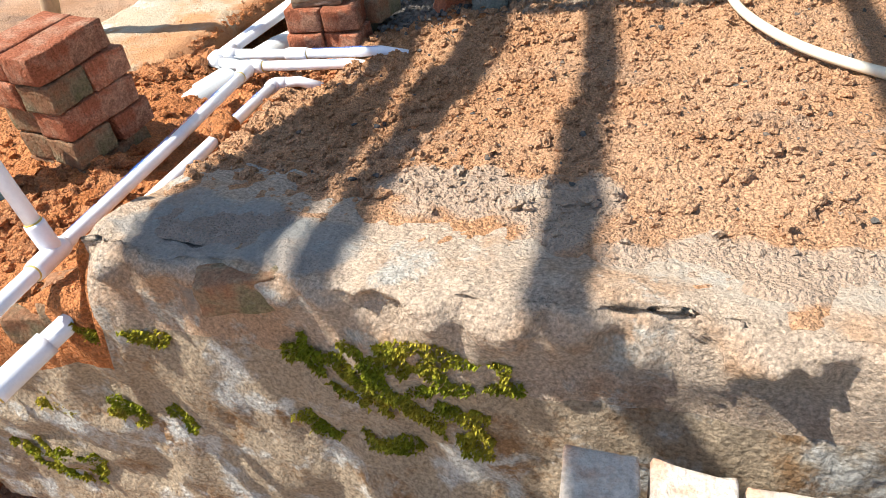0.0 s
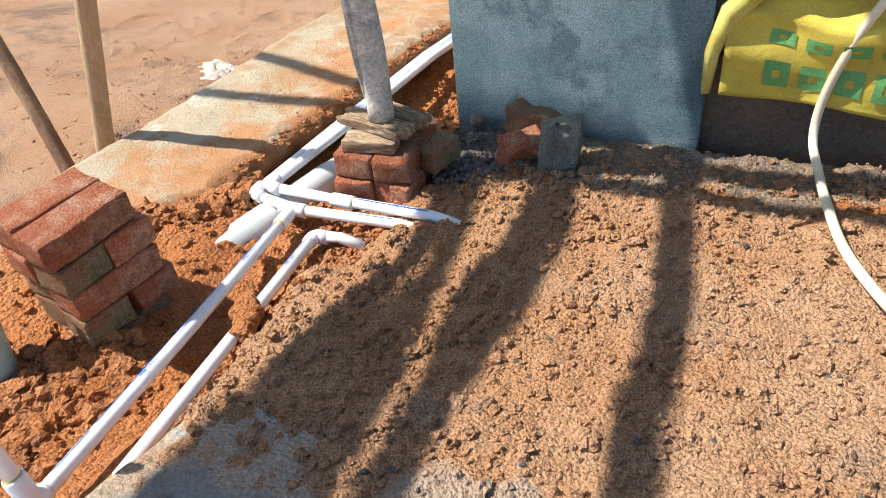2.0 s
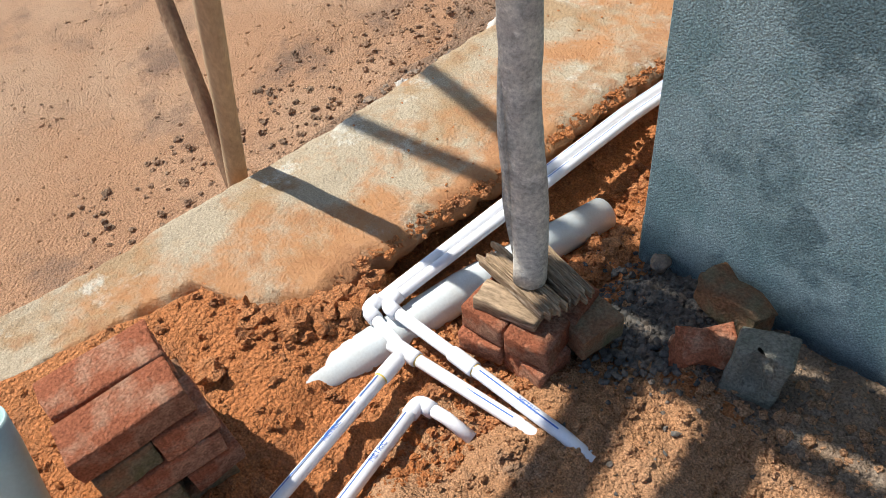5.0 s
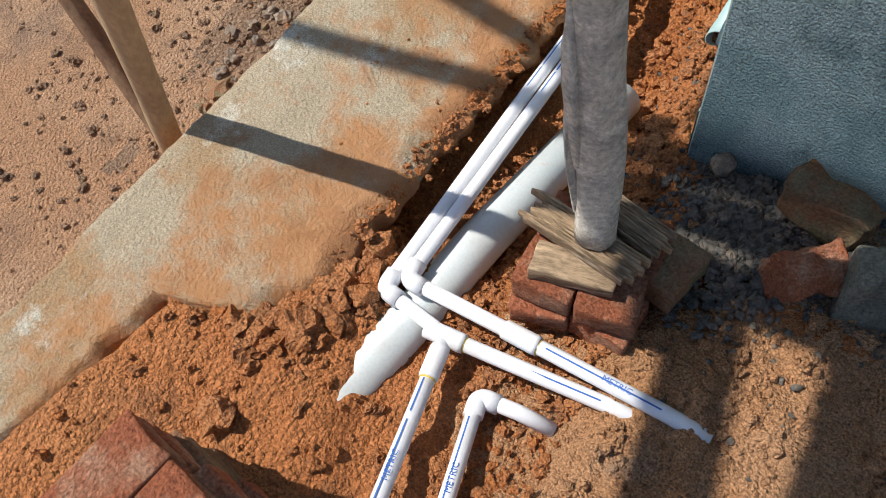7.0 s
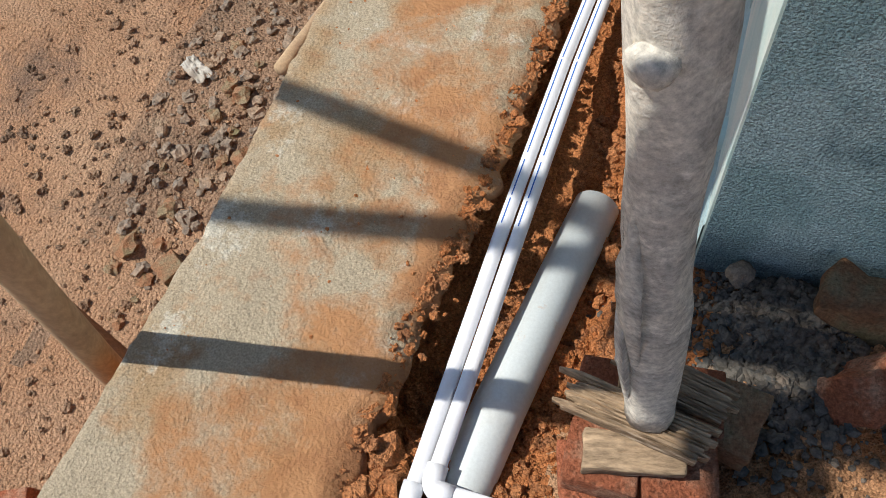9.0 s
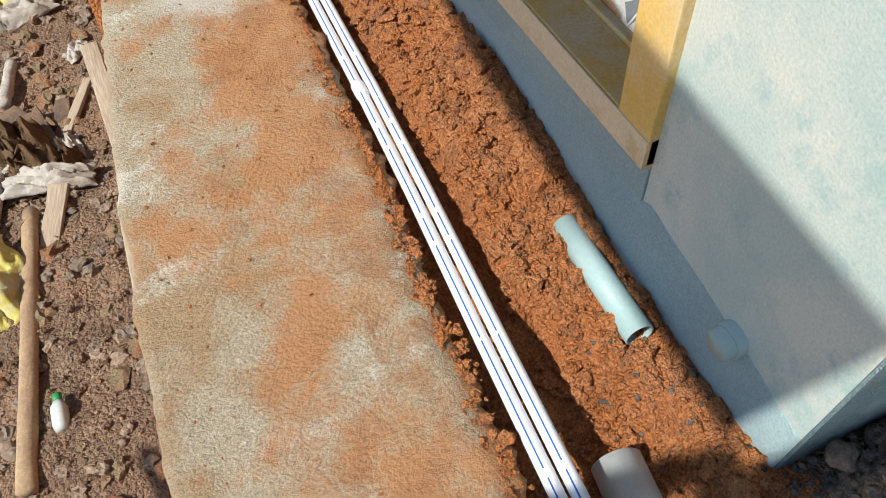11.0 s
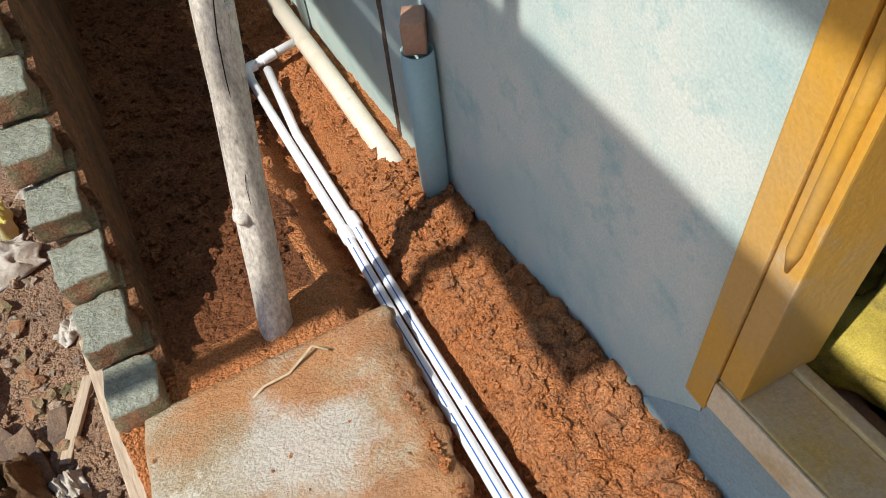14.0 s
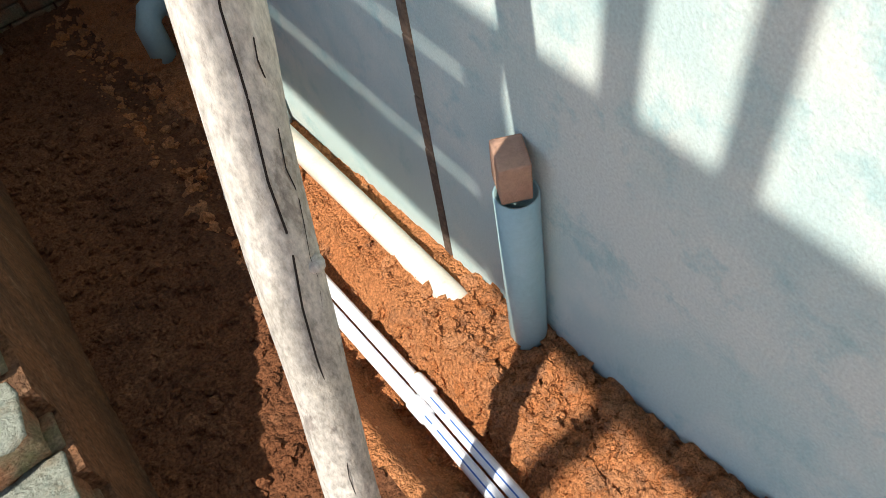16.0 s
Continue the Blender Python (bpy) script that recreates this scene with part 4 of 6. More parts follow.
vp = pipe_run("vertical_pipe", [Vector((-1.234, 4.945, 0.05)), Vector((-1.234, 4.953, 0.40)), Vector((-1.234, 4.962, 0.69))], 0.040, M_GREYPVC, "grey plastic pipe standing upright against the wall", hollow=0.1, sides=28)
pipe_run("conduit_pipe", [Vector((-1.21, 6.13, 0.0)), Vector((-1.212, 6.16, 0.5)), Vector((-1.212, 6.2, 1.4))], 0.014, M_BIGPVC, "thin pale pipe climbing the house wall")
pipe_run("soil_pipe", [Vector((-1.33, 6.95, -0.2)), Vector((-1.33, 6.95, 0.02)), Vector((-1.30, 6.98, 0.05)), Vector((-1.20, 7.02, 0.07))], 0.05, M_GREYPVC, "grey soil pipe elbow against the far wall", sides=24)
pipe_run("soil_pipe", [Vector((-1.60, 0.93, 0.42)), Vector((-1.67, 1.02, 0.78)), Vector((-1.685, 1.035, 0.86))], 0.052, M_GREYPVC, "large grey-green soil pipe leaning out of the earth", hollow=0.08, sides=28)
pipe_run("sleeve_pipe", [Vector((WALL_X - 0.02, 2.62, 0.62)), Vector((WALL_X + 0.08, 2.62, 0.62))], 0.034, M_GREYPVC, "short grey sleeve set in the wall", hollow=0.14, sides=20)


# ---------------------------------------------------------------- bricks
def brick_mesh(seed, lx=0.225, ly=0.105, lz=0.07, material=M_BRICK, cuts=3, amp=0.004):
    bm = rough_box(lx, ly, lz, seed, amp, cuts)
    me = bpy.data.meshes.new("brick")
    bm.to_mesh(me)
    bm.free()
    me.materials.append(material)
    me.polygons.foreach_set("use_smooth", [True] * len(me.polygons))
    return me


BR = [brick_mesh(k) for k in range(3)]
BO = [brick_mesh(10 + k, material=M_BRICKO) for k in range(3)]
HALF = [brick_mesh(20 + k, 0.115, 0.105, 0.07, M_BRICK if k < 2 else M_BRICKO) for k in range(3)]


def loose_brick(me, m, label, group):
    ob = new("brick", me)
    ob.matrix_world = m
    return tagged(ob, label, "brick", group)


# stack beside the trench: five courses, long sides across
S0 = Vector((-1.555, 1.25, 0.50))
SA = 82
SM = Matrix.Translation(S0) @ Matrix.Rotation(radians(SA), 4, "Z")
lab_r, lab_o = "worn red clay brick in a small stack on the earth", "dull mossy clay brick in a small stack on the earth"
course = [
    (BO[0], (-0.01, -0.055, 0.0, 3)), (BO[1], (0.0, 0.06, 0.0, -2)),
    (HALF[0], (0.07, -0.06, 0.074, 4)), (BO[2], (-0.0, 0.05, 0.074, 1)), (HALF[2], (-0.06, -0.06, 0.074, -3)),
    (BR[2], (0.0, -0.06, 0.148, -2)), (BO[0], (0.005, 0.055, 0.148, 3)),
    (HALF[1], (0.065, -0.058, 0.222, -3)), (HALF[2], (-0.06, -0.056, 0.222, 5)), (BR[1], (-0.01, 0.055, 0.222, 0)),
    (BR[0], (-0.012, -0.05, 0.296, 2)), (BR[2], (-0.006, 0.06, 0.296, -1)),
]
for me_, (dx, dy, dz, a) in course:
    loose_brick(me_, SM @ pose(dx, dy, dz, 0, 0, a), lab_r if me_ in BR else lab_o, "bricks in the stack")

# pier of bricks and wood scraps under the near prop
PM = Matrix.Translation((-1.215, 2.02, 0.50)) @ Matrix.Rotation(radians(8), 4, "Z")
for me_, (dx, dy, dz, a) in [
    (HALF[0], (-0.075, -0.06, -0.01, 8)), (HALF[1], (0.055, -0.055, -0.012, -12)), (BO[1], (0.0, 0.06, -0.01, 2)),
    (HALF[1], (-0.065, -0.045, 0.064, -6)), (HALF[0], (0.052, -0.05, 0.064, 4)), (BR[1], (0.0, 0.062, 0.064, 0)), (HALF[2], (0.125, 0.05, 0.05, 70)),
]:
    loose_brick(me_, PM @ pose(dx, dy, dz, 0, 0, a), "broken red brick in the pier under a wooden prop", "bricks of the prop pier")


def scrap(name, lx, ly, lz, m, material, label, seed, amp=0.006, category="wood scrap", group=""):
    ob = obj(name, rough_box(lx, ly, lz, seed, amp, 4, 0.004), material)
    ob.matrix_world = m
    return tagged(ob, label, category, group)


scrap("wood_scrap", 0.15, 0.06, 0.036, PM @ pose(-0.02, -0.045, 0.138, 0, 0, 4), M_ROT, "old grey wood scrap packed on the brick pier", 31)
scrap("wood_scrap", 0.12, 0.085, 0.036, PM @ pose(0.01, 0.055, 0.138, 0, 0, -8), M_ROT, "old grey wood scrap packed on the brick pier", 32)
def splintered(lx, ly, lz, m, label, seed):
    """A rotten board, grooved along its grain, its ends broken into uneven slivers."""
    rng = random.Random(seed)
    bm = bmesh.new()
    nx, ny = 22, 30
    cut = [(rng.uniform(-0.004, 0.05), rng.uniform(-0.004, 0.03), rng.uniform(-0.005, 0.002)) for _ in range(ny // 3 + 1)]
    sheets = []
    for top in (1, 0):
        rows = []
        for j in range(ny + 1):
            v = j / ny - 0.5
            c0, c1, dz = cut[j // 3]
            row = []
            for i in range(nx + 1):
                u = i / nx
                x = -lx / 2 + c0 + (lx - c0 - c1) * u
                z = (lz + dz * 1.6 - (0.005 if j % 3 == 0 else 0) + 0.003 * noise.noise(Vector((u * 5, j * 0.9, seed)))) if top else 0.0
                if top:
                    z -= lz * 0.55 * max(0.0, 0.12 - u) / 0.12 * rng.uniform(0.7, 1)
                row.append(bm.verts.new((x, v * ly + 0.003 * noise.noise(Vector((u * 3, j, seed))), z)))
            rows.append(row)
        for p_, q_ in zip(rows, rows[1:]):
            for i in range(nx):
                bm.faces.new((p_[i], p_[i + 1], q_[i + 1], q_[i]))
        sheets.append(rows)
    t_, u_ = sheets
    rim = [(0, i) for i in range(nx)] + [(j, nx) for j in range(ny)] + [(ny, i) for i in range(nx, 0, -1)] + [(j, 0) for j in range(ny, 0, -1)]
    for (j0, i0), (j1, i1) in zip(rim, rim[1:] + rim[:1]):
        bm.faces.new((t_[j0][i0], t_[j1][i1], u_[j1][i1], u_[j0][i0]))
    bmesh.ops.recalc_face_normals(bm, faces=bm.faces)
    ob_ = obj("wood_scrap", bm, M_ROT, smooth=False)
    ob_.matrix_world = m
    return tagged(ob_, label, "wood scrap")


splintered(0.255, 0.062, 0.026, pose(-1.248, 2.022, 0.6745, 0, 0, -8), "splintered rotten board packed under the prop", 33)
splintered(0.20, 0.065, 0.024, pose(-1.195, 2.092, 0.6745, 0, 0, -12), "splintered rotten board packed under the prop", 34)


def post(name, pts, radii, material, label, seed, cracks=(), knots=()):
    o = Vector(pts[0])
    e = tagged(empty(name, o), label, "wooden post")
    P, R = [], []
    for k in range(40):
        s = k / 39 * (len(pts) - 1)
        i = min(int(s), len(pts) - 2)
        q = Vector(pts[i]).lerp(Vector(pts[i + 1]), s - i)
        q += Vector((noise.noise(Vector((s * 1.7, seed, 0))), noise.noise(Vector((s * 1.7, seed, 9))), 0)) * 0.008
        P.append(q)
        R.append(radii[i] + (radii[i + 1] - radii[i]) * (s - i))
    part("trunk", at_origin(tube(bmesh.new(), P, R, 22, True, 0.14, seed), o), material, e)
    for (z0, z1, ang, w) in cracks:
        b = bmesh.new()
        prev = None
        for k in range(15):
            z = z0 + (z1 - z0) * k / 14
            i = min(range(len(P)), key=lambda j: abs(P[j].z - z))
            a = ang + 0.12 * noise.noise(Vector((z * 5, seed, 2)))
            rr = R[i] * 1.03
            wv = w * (0.25 + abs(math.sin(math.pi * k / 14))) / rr / 2
            c = P[i] + Vector((0, 0, z - P[i].z))
            v = [b.verts.new(c + Vector((math.cos(a + s * wv), math.sin(a + s * wv), 0)) * rr * (1.0 if s else 1.002)) for s in (-1, 0, 1)]
            if prev:
                for s in range(2):
                    b.faces.new((prev[s], prev[s + 1], v[s + 1], v[s]))
            prev = v
        part("crack", at_origin(b, o), M_CRACK, e, "dark drying crack")
    for (z, ang, r) in knots:
        b = bmesh.new()
        i = min(range(len(P)), key=lambda j: abs(P[j].z - z))
        lump(b, P[i] + Vector((math.cos(ang), math.sin(ang), 0)) * R[i] * 0.98, r, seed + int(z * 10), 1.0, 2, 0.2)
        part("knot", at_origin(b, o), material, e)
    return e


post("wooden_prop", [(-1.222, 2.035, 0.70), (-1.270, 2.085, 1.2), (-1.305, 2.12, 1.6), (-1.42, 2.22, 3.02)], [0.038, 0.038, 0.043, 0.052], M_BARK, "grey bark-covered wooden prop on a brick pier", 3,
     [(0.75, 1.2, -2.6, 0.002), (0.8, 1.05, -2.1, 0.0015)], [(1.42, -1.9, 0.02), (0.86, -2.9, 0.016)])
def bark_strip(e, a, b, r, ang, seed):
    """A torn strip of bark standing off a post e, from a to b."""
    a, b = Vector(a), Vector(b)
    bm = bmesh.new()
    prev = None
    out = Vector((math.cos(ang), math.sin(ang), 0))
    side = Vector((-out.y, out.x, 0))
    for k in range(12):
        s_ = k / 11
        c = a.lerp(b, s_)
        w = 0.006 + 0.016 * math.sin(math.pi * min(1, s_ * 1.15)) * (1 + 0.4 * noise.noise(Vector((s_ * 7, seed, 0))))
        h = r + 0.004 + 0.012 * math.sin(math.pi * s_)
        ring = [bm.verts.new(c + out * q + side * u) for q, u in ((h, -w), (h + 0.006, 0), (h, w), (r - 0.006, 0))]
        if prev:
            for i in range(4):
                bm.faces.new((prev[i], prev[(i + 1) % 4], ring[(i + 1) % 4], ring[i]))
        prev = ring
    part("bark_strip", at_origin(bm, e.matrix_world.translation), M_BARK, e, "torn strip of bark")


prop_near = [o_ for o_ in scene.objects if o_.name == "wooden_prop"][0]
bark_strip(prop_near, (-1.226, 2.04, 0.76), (-1.262, 2.078, 1.12), 0.030, -2.75, 3)
bark_strip(prop_near, (-1.240, 2.055, 0.90), (-1.275, 2.09, 1.25), 0.031, -2.2, 5)
post("wooden_prop", [(-1.795, 4.705, 0.20), (-1.665, 4.815, 1.0), (-1.545, 4.915, 1.7), (-1.36, 5.06, 2.9)], [0.040, 0.037, 0.037, 0.043], M_PALEP, "pale weathered wooden prop with a long crack", 8,
     [(0.55, 1.65, -1.75, 0.002), (1.0, 1.5, -1.2, 0.0014)], [(0.62, -2.5, 0.02), (1.42, -1.8, 0.014), (1.05, -1.0, 0.012)])
post("wooden_pole", [(-2.815, 1.918, -0.83), (-2.313, 1.916, 0.5), (-1.79, 1.914, 1.9), (-1.42, 1.913, 2.9)], [0.035, 0.033, 0.031, 0.03], M_POLE, "peeled pale pole leaning from the lower ground", 12)
post("wooden_pole", [(-2.42, 1.885, -0.83), (-3.25, 2.25, 0.44), (-4.05, 2.60, 1.6), (-4.7, 2.88, 2.5)], [0.034, 0.033, 0.032, 0.03], M_DPOLE, "dark rough pole leaning outwards from the lower ground", 15)

# ---------------------------------------------------------------- stones by the front wall
def stone(name, c, r, seed, material, label, squash=0.8, jag=0.4, category="stone", group=""):
    bm = bmesh.new()
    lump(bm, (0, 0, 0), r, seed, squash, 3, jag)
    ob = obj(name, bm, material)
    ob.matrix_world = Matrix.Translation(c)
    return tagged(ob, label, category, group)


for k in range(3):
    stone("earth_clod", EB.lerp(PE, 0.86 + 0.07 * k) + Vector((0.012 * k, 0, 0.012)), 0.036 - 0.004 * k, 60 + k, M_CLOD, "lump of red earth fallen over the half-buried pipe", 0.8, 0.5, "earth clod")


def broken_block():
    bm = rough_box(0.115, 0.09, 0.155, 44, 0.005, 5, 0.008)
    for v in bm.verts:
        if v.co.z > 0.07:
            v.co.z -= 0.35 * max(0, 0.02 - v.co.x) * (v.co.z / 0.155)
        if v.co.y < -0.03 and abs(v.co.x) < 0.02 and 0.05 < v.co.z < 0.15:
            v.co.y += 0.022
    return bm


ob = obj("concrete_block", broken_block(), M_BLOCK)
ob.matrix_world = pose(-0.765, 2.215, 0.515, -8, 4, 12)
tagged(ob, "broken grey concrete block standing on the earth", "concrete block")
ob = obj("brick", rough_box(0.12, 0.09, 0.085, 45, 0.014, 4), M_BRICK)
ob.matrix_world = pose(-0.895, 2.225, 0.515, 20, 8, 40)
tagged(ob, "broken orange brick lump beside the front wall", "brick")
ob = obj("brick", rough_box(0.17, 0.07, 0.09, 46, 0.012, 5), M_BRICKO)
ob.matrix_world = pose(-0.900, 2.345, 0.515, -12, 6, -14)
tagged(ob, "dark broken brick lying against the front wall", "brick")
stone("stone", (-1.105, 2.39, 0.515), 0.026, 47, M_RUBBLE, "small brown stone at the corner of the house")

# pale bricks standing in a row below the plinth
for k, (x, dz, w) in enumerate(((-0.095, 0.0, 0.088), (0.013, 0.008, 0.096), (0.118, -0.004, 0.094), (0.232, -0.012, 0.09))):
    me_ = brick_mesh(60 + k, w, 0.20, 0.36, M_PALEB, 4, 0.006)
    ob = new("brick", me_)
    ob.matrix_world = pose(x, 0.475, 0.335 + dz, 4, 0, 3)
    tagged(ob, "pale cement-smeared brick standing on end below the plinth", "brick", "row of upright bricks")
wall_panel("brick_step", [(-0.16, 1.6, 0.36, 0.60, -0.1, 0.345)], M_PLINTH, "low masonry step under the row of upright bricks", "step")

# ---------------------------------------------------------------- hose and banner
bm = bmesh.new()
hp = [(0.75, 1.42, 0.715), (0.45, 1.48, 0.70), (0.28, 1.56, 0.69), (0.12, 1.70, 0.675), (0.0, 1.90, 0.655), (-0.06, 2.10, 0.635), (-0.095, 2.27, 0.615), (-0.125, 2.36, 0.65), (-0.125, 2.39, 0.75), (-0.09, 2.395, 0.90), (-0.04, 2.41, 1.02), (0.02, 2.50, 1.10), (0.10, 2.7, 1.02), (0.2, 2.9, 0.6)]
pts = []
for k in range(len(hp) - 1):
    a0, a1, a2, a3 = (Vector(hp[max(0, min(len(hp) - 1, k + q))]) for q in (-1, 0, 1, 2))
    for s in range(6):
        t_ = s / 6
        pts.append(0.5 * ((2 * a1) + (a2 - a0) * t_ + (2 * a0 - 5 * a1 + 4 * a2 - a3) * t_ ** 2 + (3 * a1 - a0 - 3 * a2 + a3) * t_ ** 3))
tagged(obj("garden_hose", tube(bm, pts, 0.0115, 14), M_HOSE), "cream garden hose lying on the earth and over the low wall", "hose")


def cloth(nu, nv, f, thick=0.003):
    """A folded sheet from a function of (u, v)."""
    bm = bmesh.new()
    rows = [[bm.verts.new(f(i / nu, j / nv)) for i in range(nu + 1)] for j in range(nv + 1)]
    for a, b in zip(rows, rows[1:]):
        for i in range(nu):
            bm.faces.new((a[i], a[i + 1], b[i + 1], b[i]))
    bmesh.ops.recalc_face_normals(bm, faces=bm.faces)
    bmesh.ops.solidify(bm, geom=bm.faces[:], thickness=thick)
    return bm


BO_ = Vector((-0.05, FRONT_Y, 0.85))
banner = tagged(empty("printed_sack", BO_), "yellow printed sack draped over the low front wall", "sack")


def banner_f(u, v):
    x = -0.375 + 1.0 * u
    z = 1.02 - 0.285 * v - 0.02 * math.sin(u * 3) + 0.015 * noise.noise(Vector((u * 6, v * 2, 0)))
    y = FRONT_Y - 0.03 + 0.03 * noise.noise(Vector((u * 5, v * 3, 4))) - 0.03 * max(0, 0.15 - u) / 0.15
    if v < 0.25:
        y += 0.25 * (0.25 - v) * 1.2
        z += 0.02 * noise.noise(Vector((u * 9, v * 9, 7)))
    return Vector((x, y, z)) - BO_


part("sheet", cloth(50, 24, banner_f), M_SACKY, banner)


bm = bmesh.new()
tube(bm, [Vector((-0.41, FRONT_Y - 0.05, 0.73)) - BO_, Vector((-0.405, FRONT_Y - 0.055, 0.85)) - BO_, Vector((-0.375, FRONT_Y - 0.04, 0.95)) - BO_, Vector((-0.30, FRONT_Y - 0.01, 1.03)) - BO_, Vector((-0.1, FRONT_Y + 0.02, 1.04)) - BO_, Vector((0.3, FRONT_Y + 0.02, 1.03)) - BO_], [0.012, 0.02, 0.03, 0.03, 0.024, 0.02], 12, True, 0.35, 4)
part("rolled_hem", bm, M_SACKP, banner, "pale rolled edge of the sack")
for k in range(9):
    b_ = bmesh.new()
    row, col = (0, k) if k < 5 else (1, k - 5)
    x0, w, z0, h = -0.30 + col * 0.085, 0.06, 0.765 if row == 0 else 0.875, 0.07 if row == 0 else 0.035
    rr = [[b_.verts.new(banner_f((x0 + w * i / 3 + 0.40) / 1.0, (1.02 - z0 - h * j / 3) / 0.30) + Vector((0, -0.006, 0))) for i in range(4)] for j in range(4)]
    for j in range(3):
        for i in range(3):
            if not (i == 1 and j == 1):
                b_.faces.new((rr[j][i], rr[j][i + 1], rr[j + 1][i + 1], rr[j + 1][i]))
    part("printed_letter", b_, M_GINK, banner, "faded green print", smooth=False)


# ---------------------------------------------------------------- sacks inside the door
def crumpled(rx, ry, rz, seed, fold=0.16, sub=5):
    bm = bmesh.new()
    bmesh.ops.create_icosphere(bm, subdivisions=sub, radius=1)
    off = Vector((seed * 3.3, seed * 1.1, seed))
    for v in bm.verts:
        c = v.co.copy()
        p = Vector((math.copysign(abs(c.x) ** 0.7, c.x), math.copysign(abs(c.y) ** 0.7, c.y), c.z))
        k = 1 + fold * noise.noise(c * 1.6 + off) + fold * 0.6 * (1 - abs(noise.noise(c * 3.4 + off)) * 2) * 0.5 + fold * 0.3 * noise.noise(c * 8 + off)
        v.co = Vector((p.x * rx * k, p.y * ry * k, max(p.z * rz * k, -rz * 0.55)))
    return bm


def stick_letters(text, size, material, parent, m, target, lift=0.004):
    """Words laid down along -Z of m on to the mesh target, both in the parent's space."""
    ob_ = lettering(text, size, material, parent, m)
    bpy.context.view_layer.update()
    tm = bpy.data.meshes[target.data.name]
    b = bmesh.new()
    b.from_mesh(tm)
    tree = BVHTree.FromBMesh(b)
    b.free()
    way = (m.to_3x3() @ Vector((0, 0, -1))).normalized()
    for v in ob_.data.vertices:
        hit = tree.ray_cast(v.co - way * 0.6, way)
        if hit[0] is not None:
            v.co = hit[0] - way * lift
    return ob_


def print_blocks():
    b = bmesh.new()
    for k in range(4):
        w = 0.06 - k * 0.012
        b.faces.new([b.verts.new((x, y, 0)) for x, y in ((-w, -0.02 * k), (w, -0.02 * k), (w * 0.8, -0.02 * k + 0.015), (-w * 0.8, -0.02 * k + 0.015))])
    bmesh.ops.subdivide_edges(b, edges=b.edges[:], cuts=2, use_grid_fill=True)
    return b


def stick_mesh(b, name, material, parent, m, target, lift=0.004):
    for v in b.verts:
        v.co = m @ v.co
    tb = bmesh.new()
    tb.from_mesh(target.data)
    tree = BVHTree.FromBMesh(tb)
    tb.free()
    way = (m.to_3x3() @ Vector((0, 0, -1))).normalized()
    lost = []
    for v in b.verts:
        hit = tree.ray_cast(v.co - way * 0.6, way)
        if hit[0] is not None:
            v.co = hit[0] - way * lift
        else:
            lost.append(v)
    bmesh.ops.delete(b, geom=lost, context="VERTS")
    return part(name, b, material, parent, smooth=False) if b.faces else b.free()


def bar(w, h):
    b = bmesh.new()
    b.faces.new([b.verts.new((x, y, 0)) for x, y in ((-w / 2, -h / 2), (w / 2, -h / 2), (w / 2, h / 2), (-w / 2, h / 2))])
    bmesh.ops.subdivide_edges(b, edges=b.edges[:], cuts=3, use_grid_fill=True)
    return b


YO = Vector((-0.80, 3.80, 0.585))
ysack = tagged(empty("cement_sack", YO), "crumpled yellow printed sack lying inside the doorway", "sack")
yb = part("bag", crumpled(0.165, 0.215, 0.075, 3, 0.42), M_SACKD, ysack)
for k in range(4):
    stick_mesh(bar(0.045, 0.06), "printed_bar", M_INK, ysack, pose(-0.02 + 0.05 * k, 0.10 - 0.03 * k, 0.3, 0, 0, -30), yb)
for k in range(3):
    stick_mesh(bar(0.09, 0.012), "printed_line", M_RINK, ysack, pose(-0.03 + 0.012 * k, 0.0 - 0.03 * k, 0.3, 0, 0, -25), yb)
bm = bmesh.new()
WO = Vector((-0.76, 3.44, 0.545))
wsack = tagged(empty("cement_sack", WO), "white printed cement sack lying inside the doorway", "sack")


def wsack_f(u, v):
    """A nearly empty woven bag: two corners at the far end, the torn mouth at the near end."""
    a, b = Vector((-0.945, 3.655, 0)), Vector((-0.49, 3.60, 0))
    c, d = Vector((-0.97, 3.385, 0)), Vector((-0.775, 3.15, 0))
    q = (a * (1 - u) + b * u) * (1 - v) + (c * (1 - u) + d * u) * v
    q.y += 0.11 * math.sin(math.pi * min(1, u * 1.3)) * (1 - v) ** 2
    q.x += 0.055 * math.sin(math.pi * v) * (1 - u) + 0.075 * math.sin(math.pi * v) * u
    k = noise.noise(Vector((u * 2.2, v * 2.2, 4))) * 0.028 + (1 - 2 * abs(noise.noise(Vector((u * 4 + v, v * 3, 9))))) * 0.012
    edge = min(1, min(u, 1 - u, v) * 6)
    return q + Vector((0, 0, 0.553 + (0.055 + 0.03 * (1 - v) + k) * edge)) - WO


wb = part("bag", cloth(48, 48, wsack_f, 0.006), M_SACKW, wsack)
stick_letters("RESALE", 0.085, M_INK, wsack, pose(0.048, -0.085, 0.3, 0, 0, -143), wb)
for k in range(9):
    stick_mesh(bar(0.024, 0.05 if k % 4 else 0.066), "printed_bar", M_INK, wsack, pose(0.12 - 0.029 * k, 0.125 + 0.006 * k, 0.3, 0, 0, 168), wb)
for k in range(14):
    stick_mesh(bar(0.011, 0.019), "printed_letter", M_INK, wsack, pose(0.035 - 0.0165 * k, 0.055 + 0.0085 * k, 0.3, 0, 0, 154), wb)


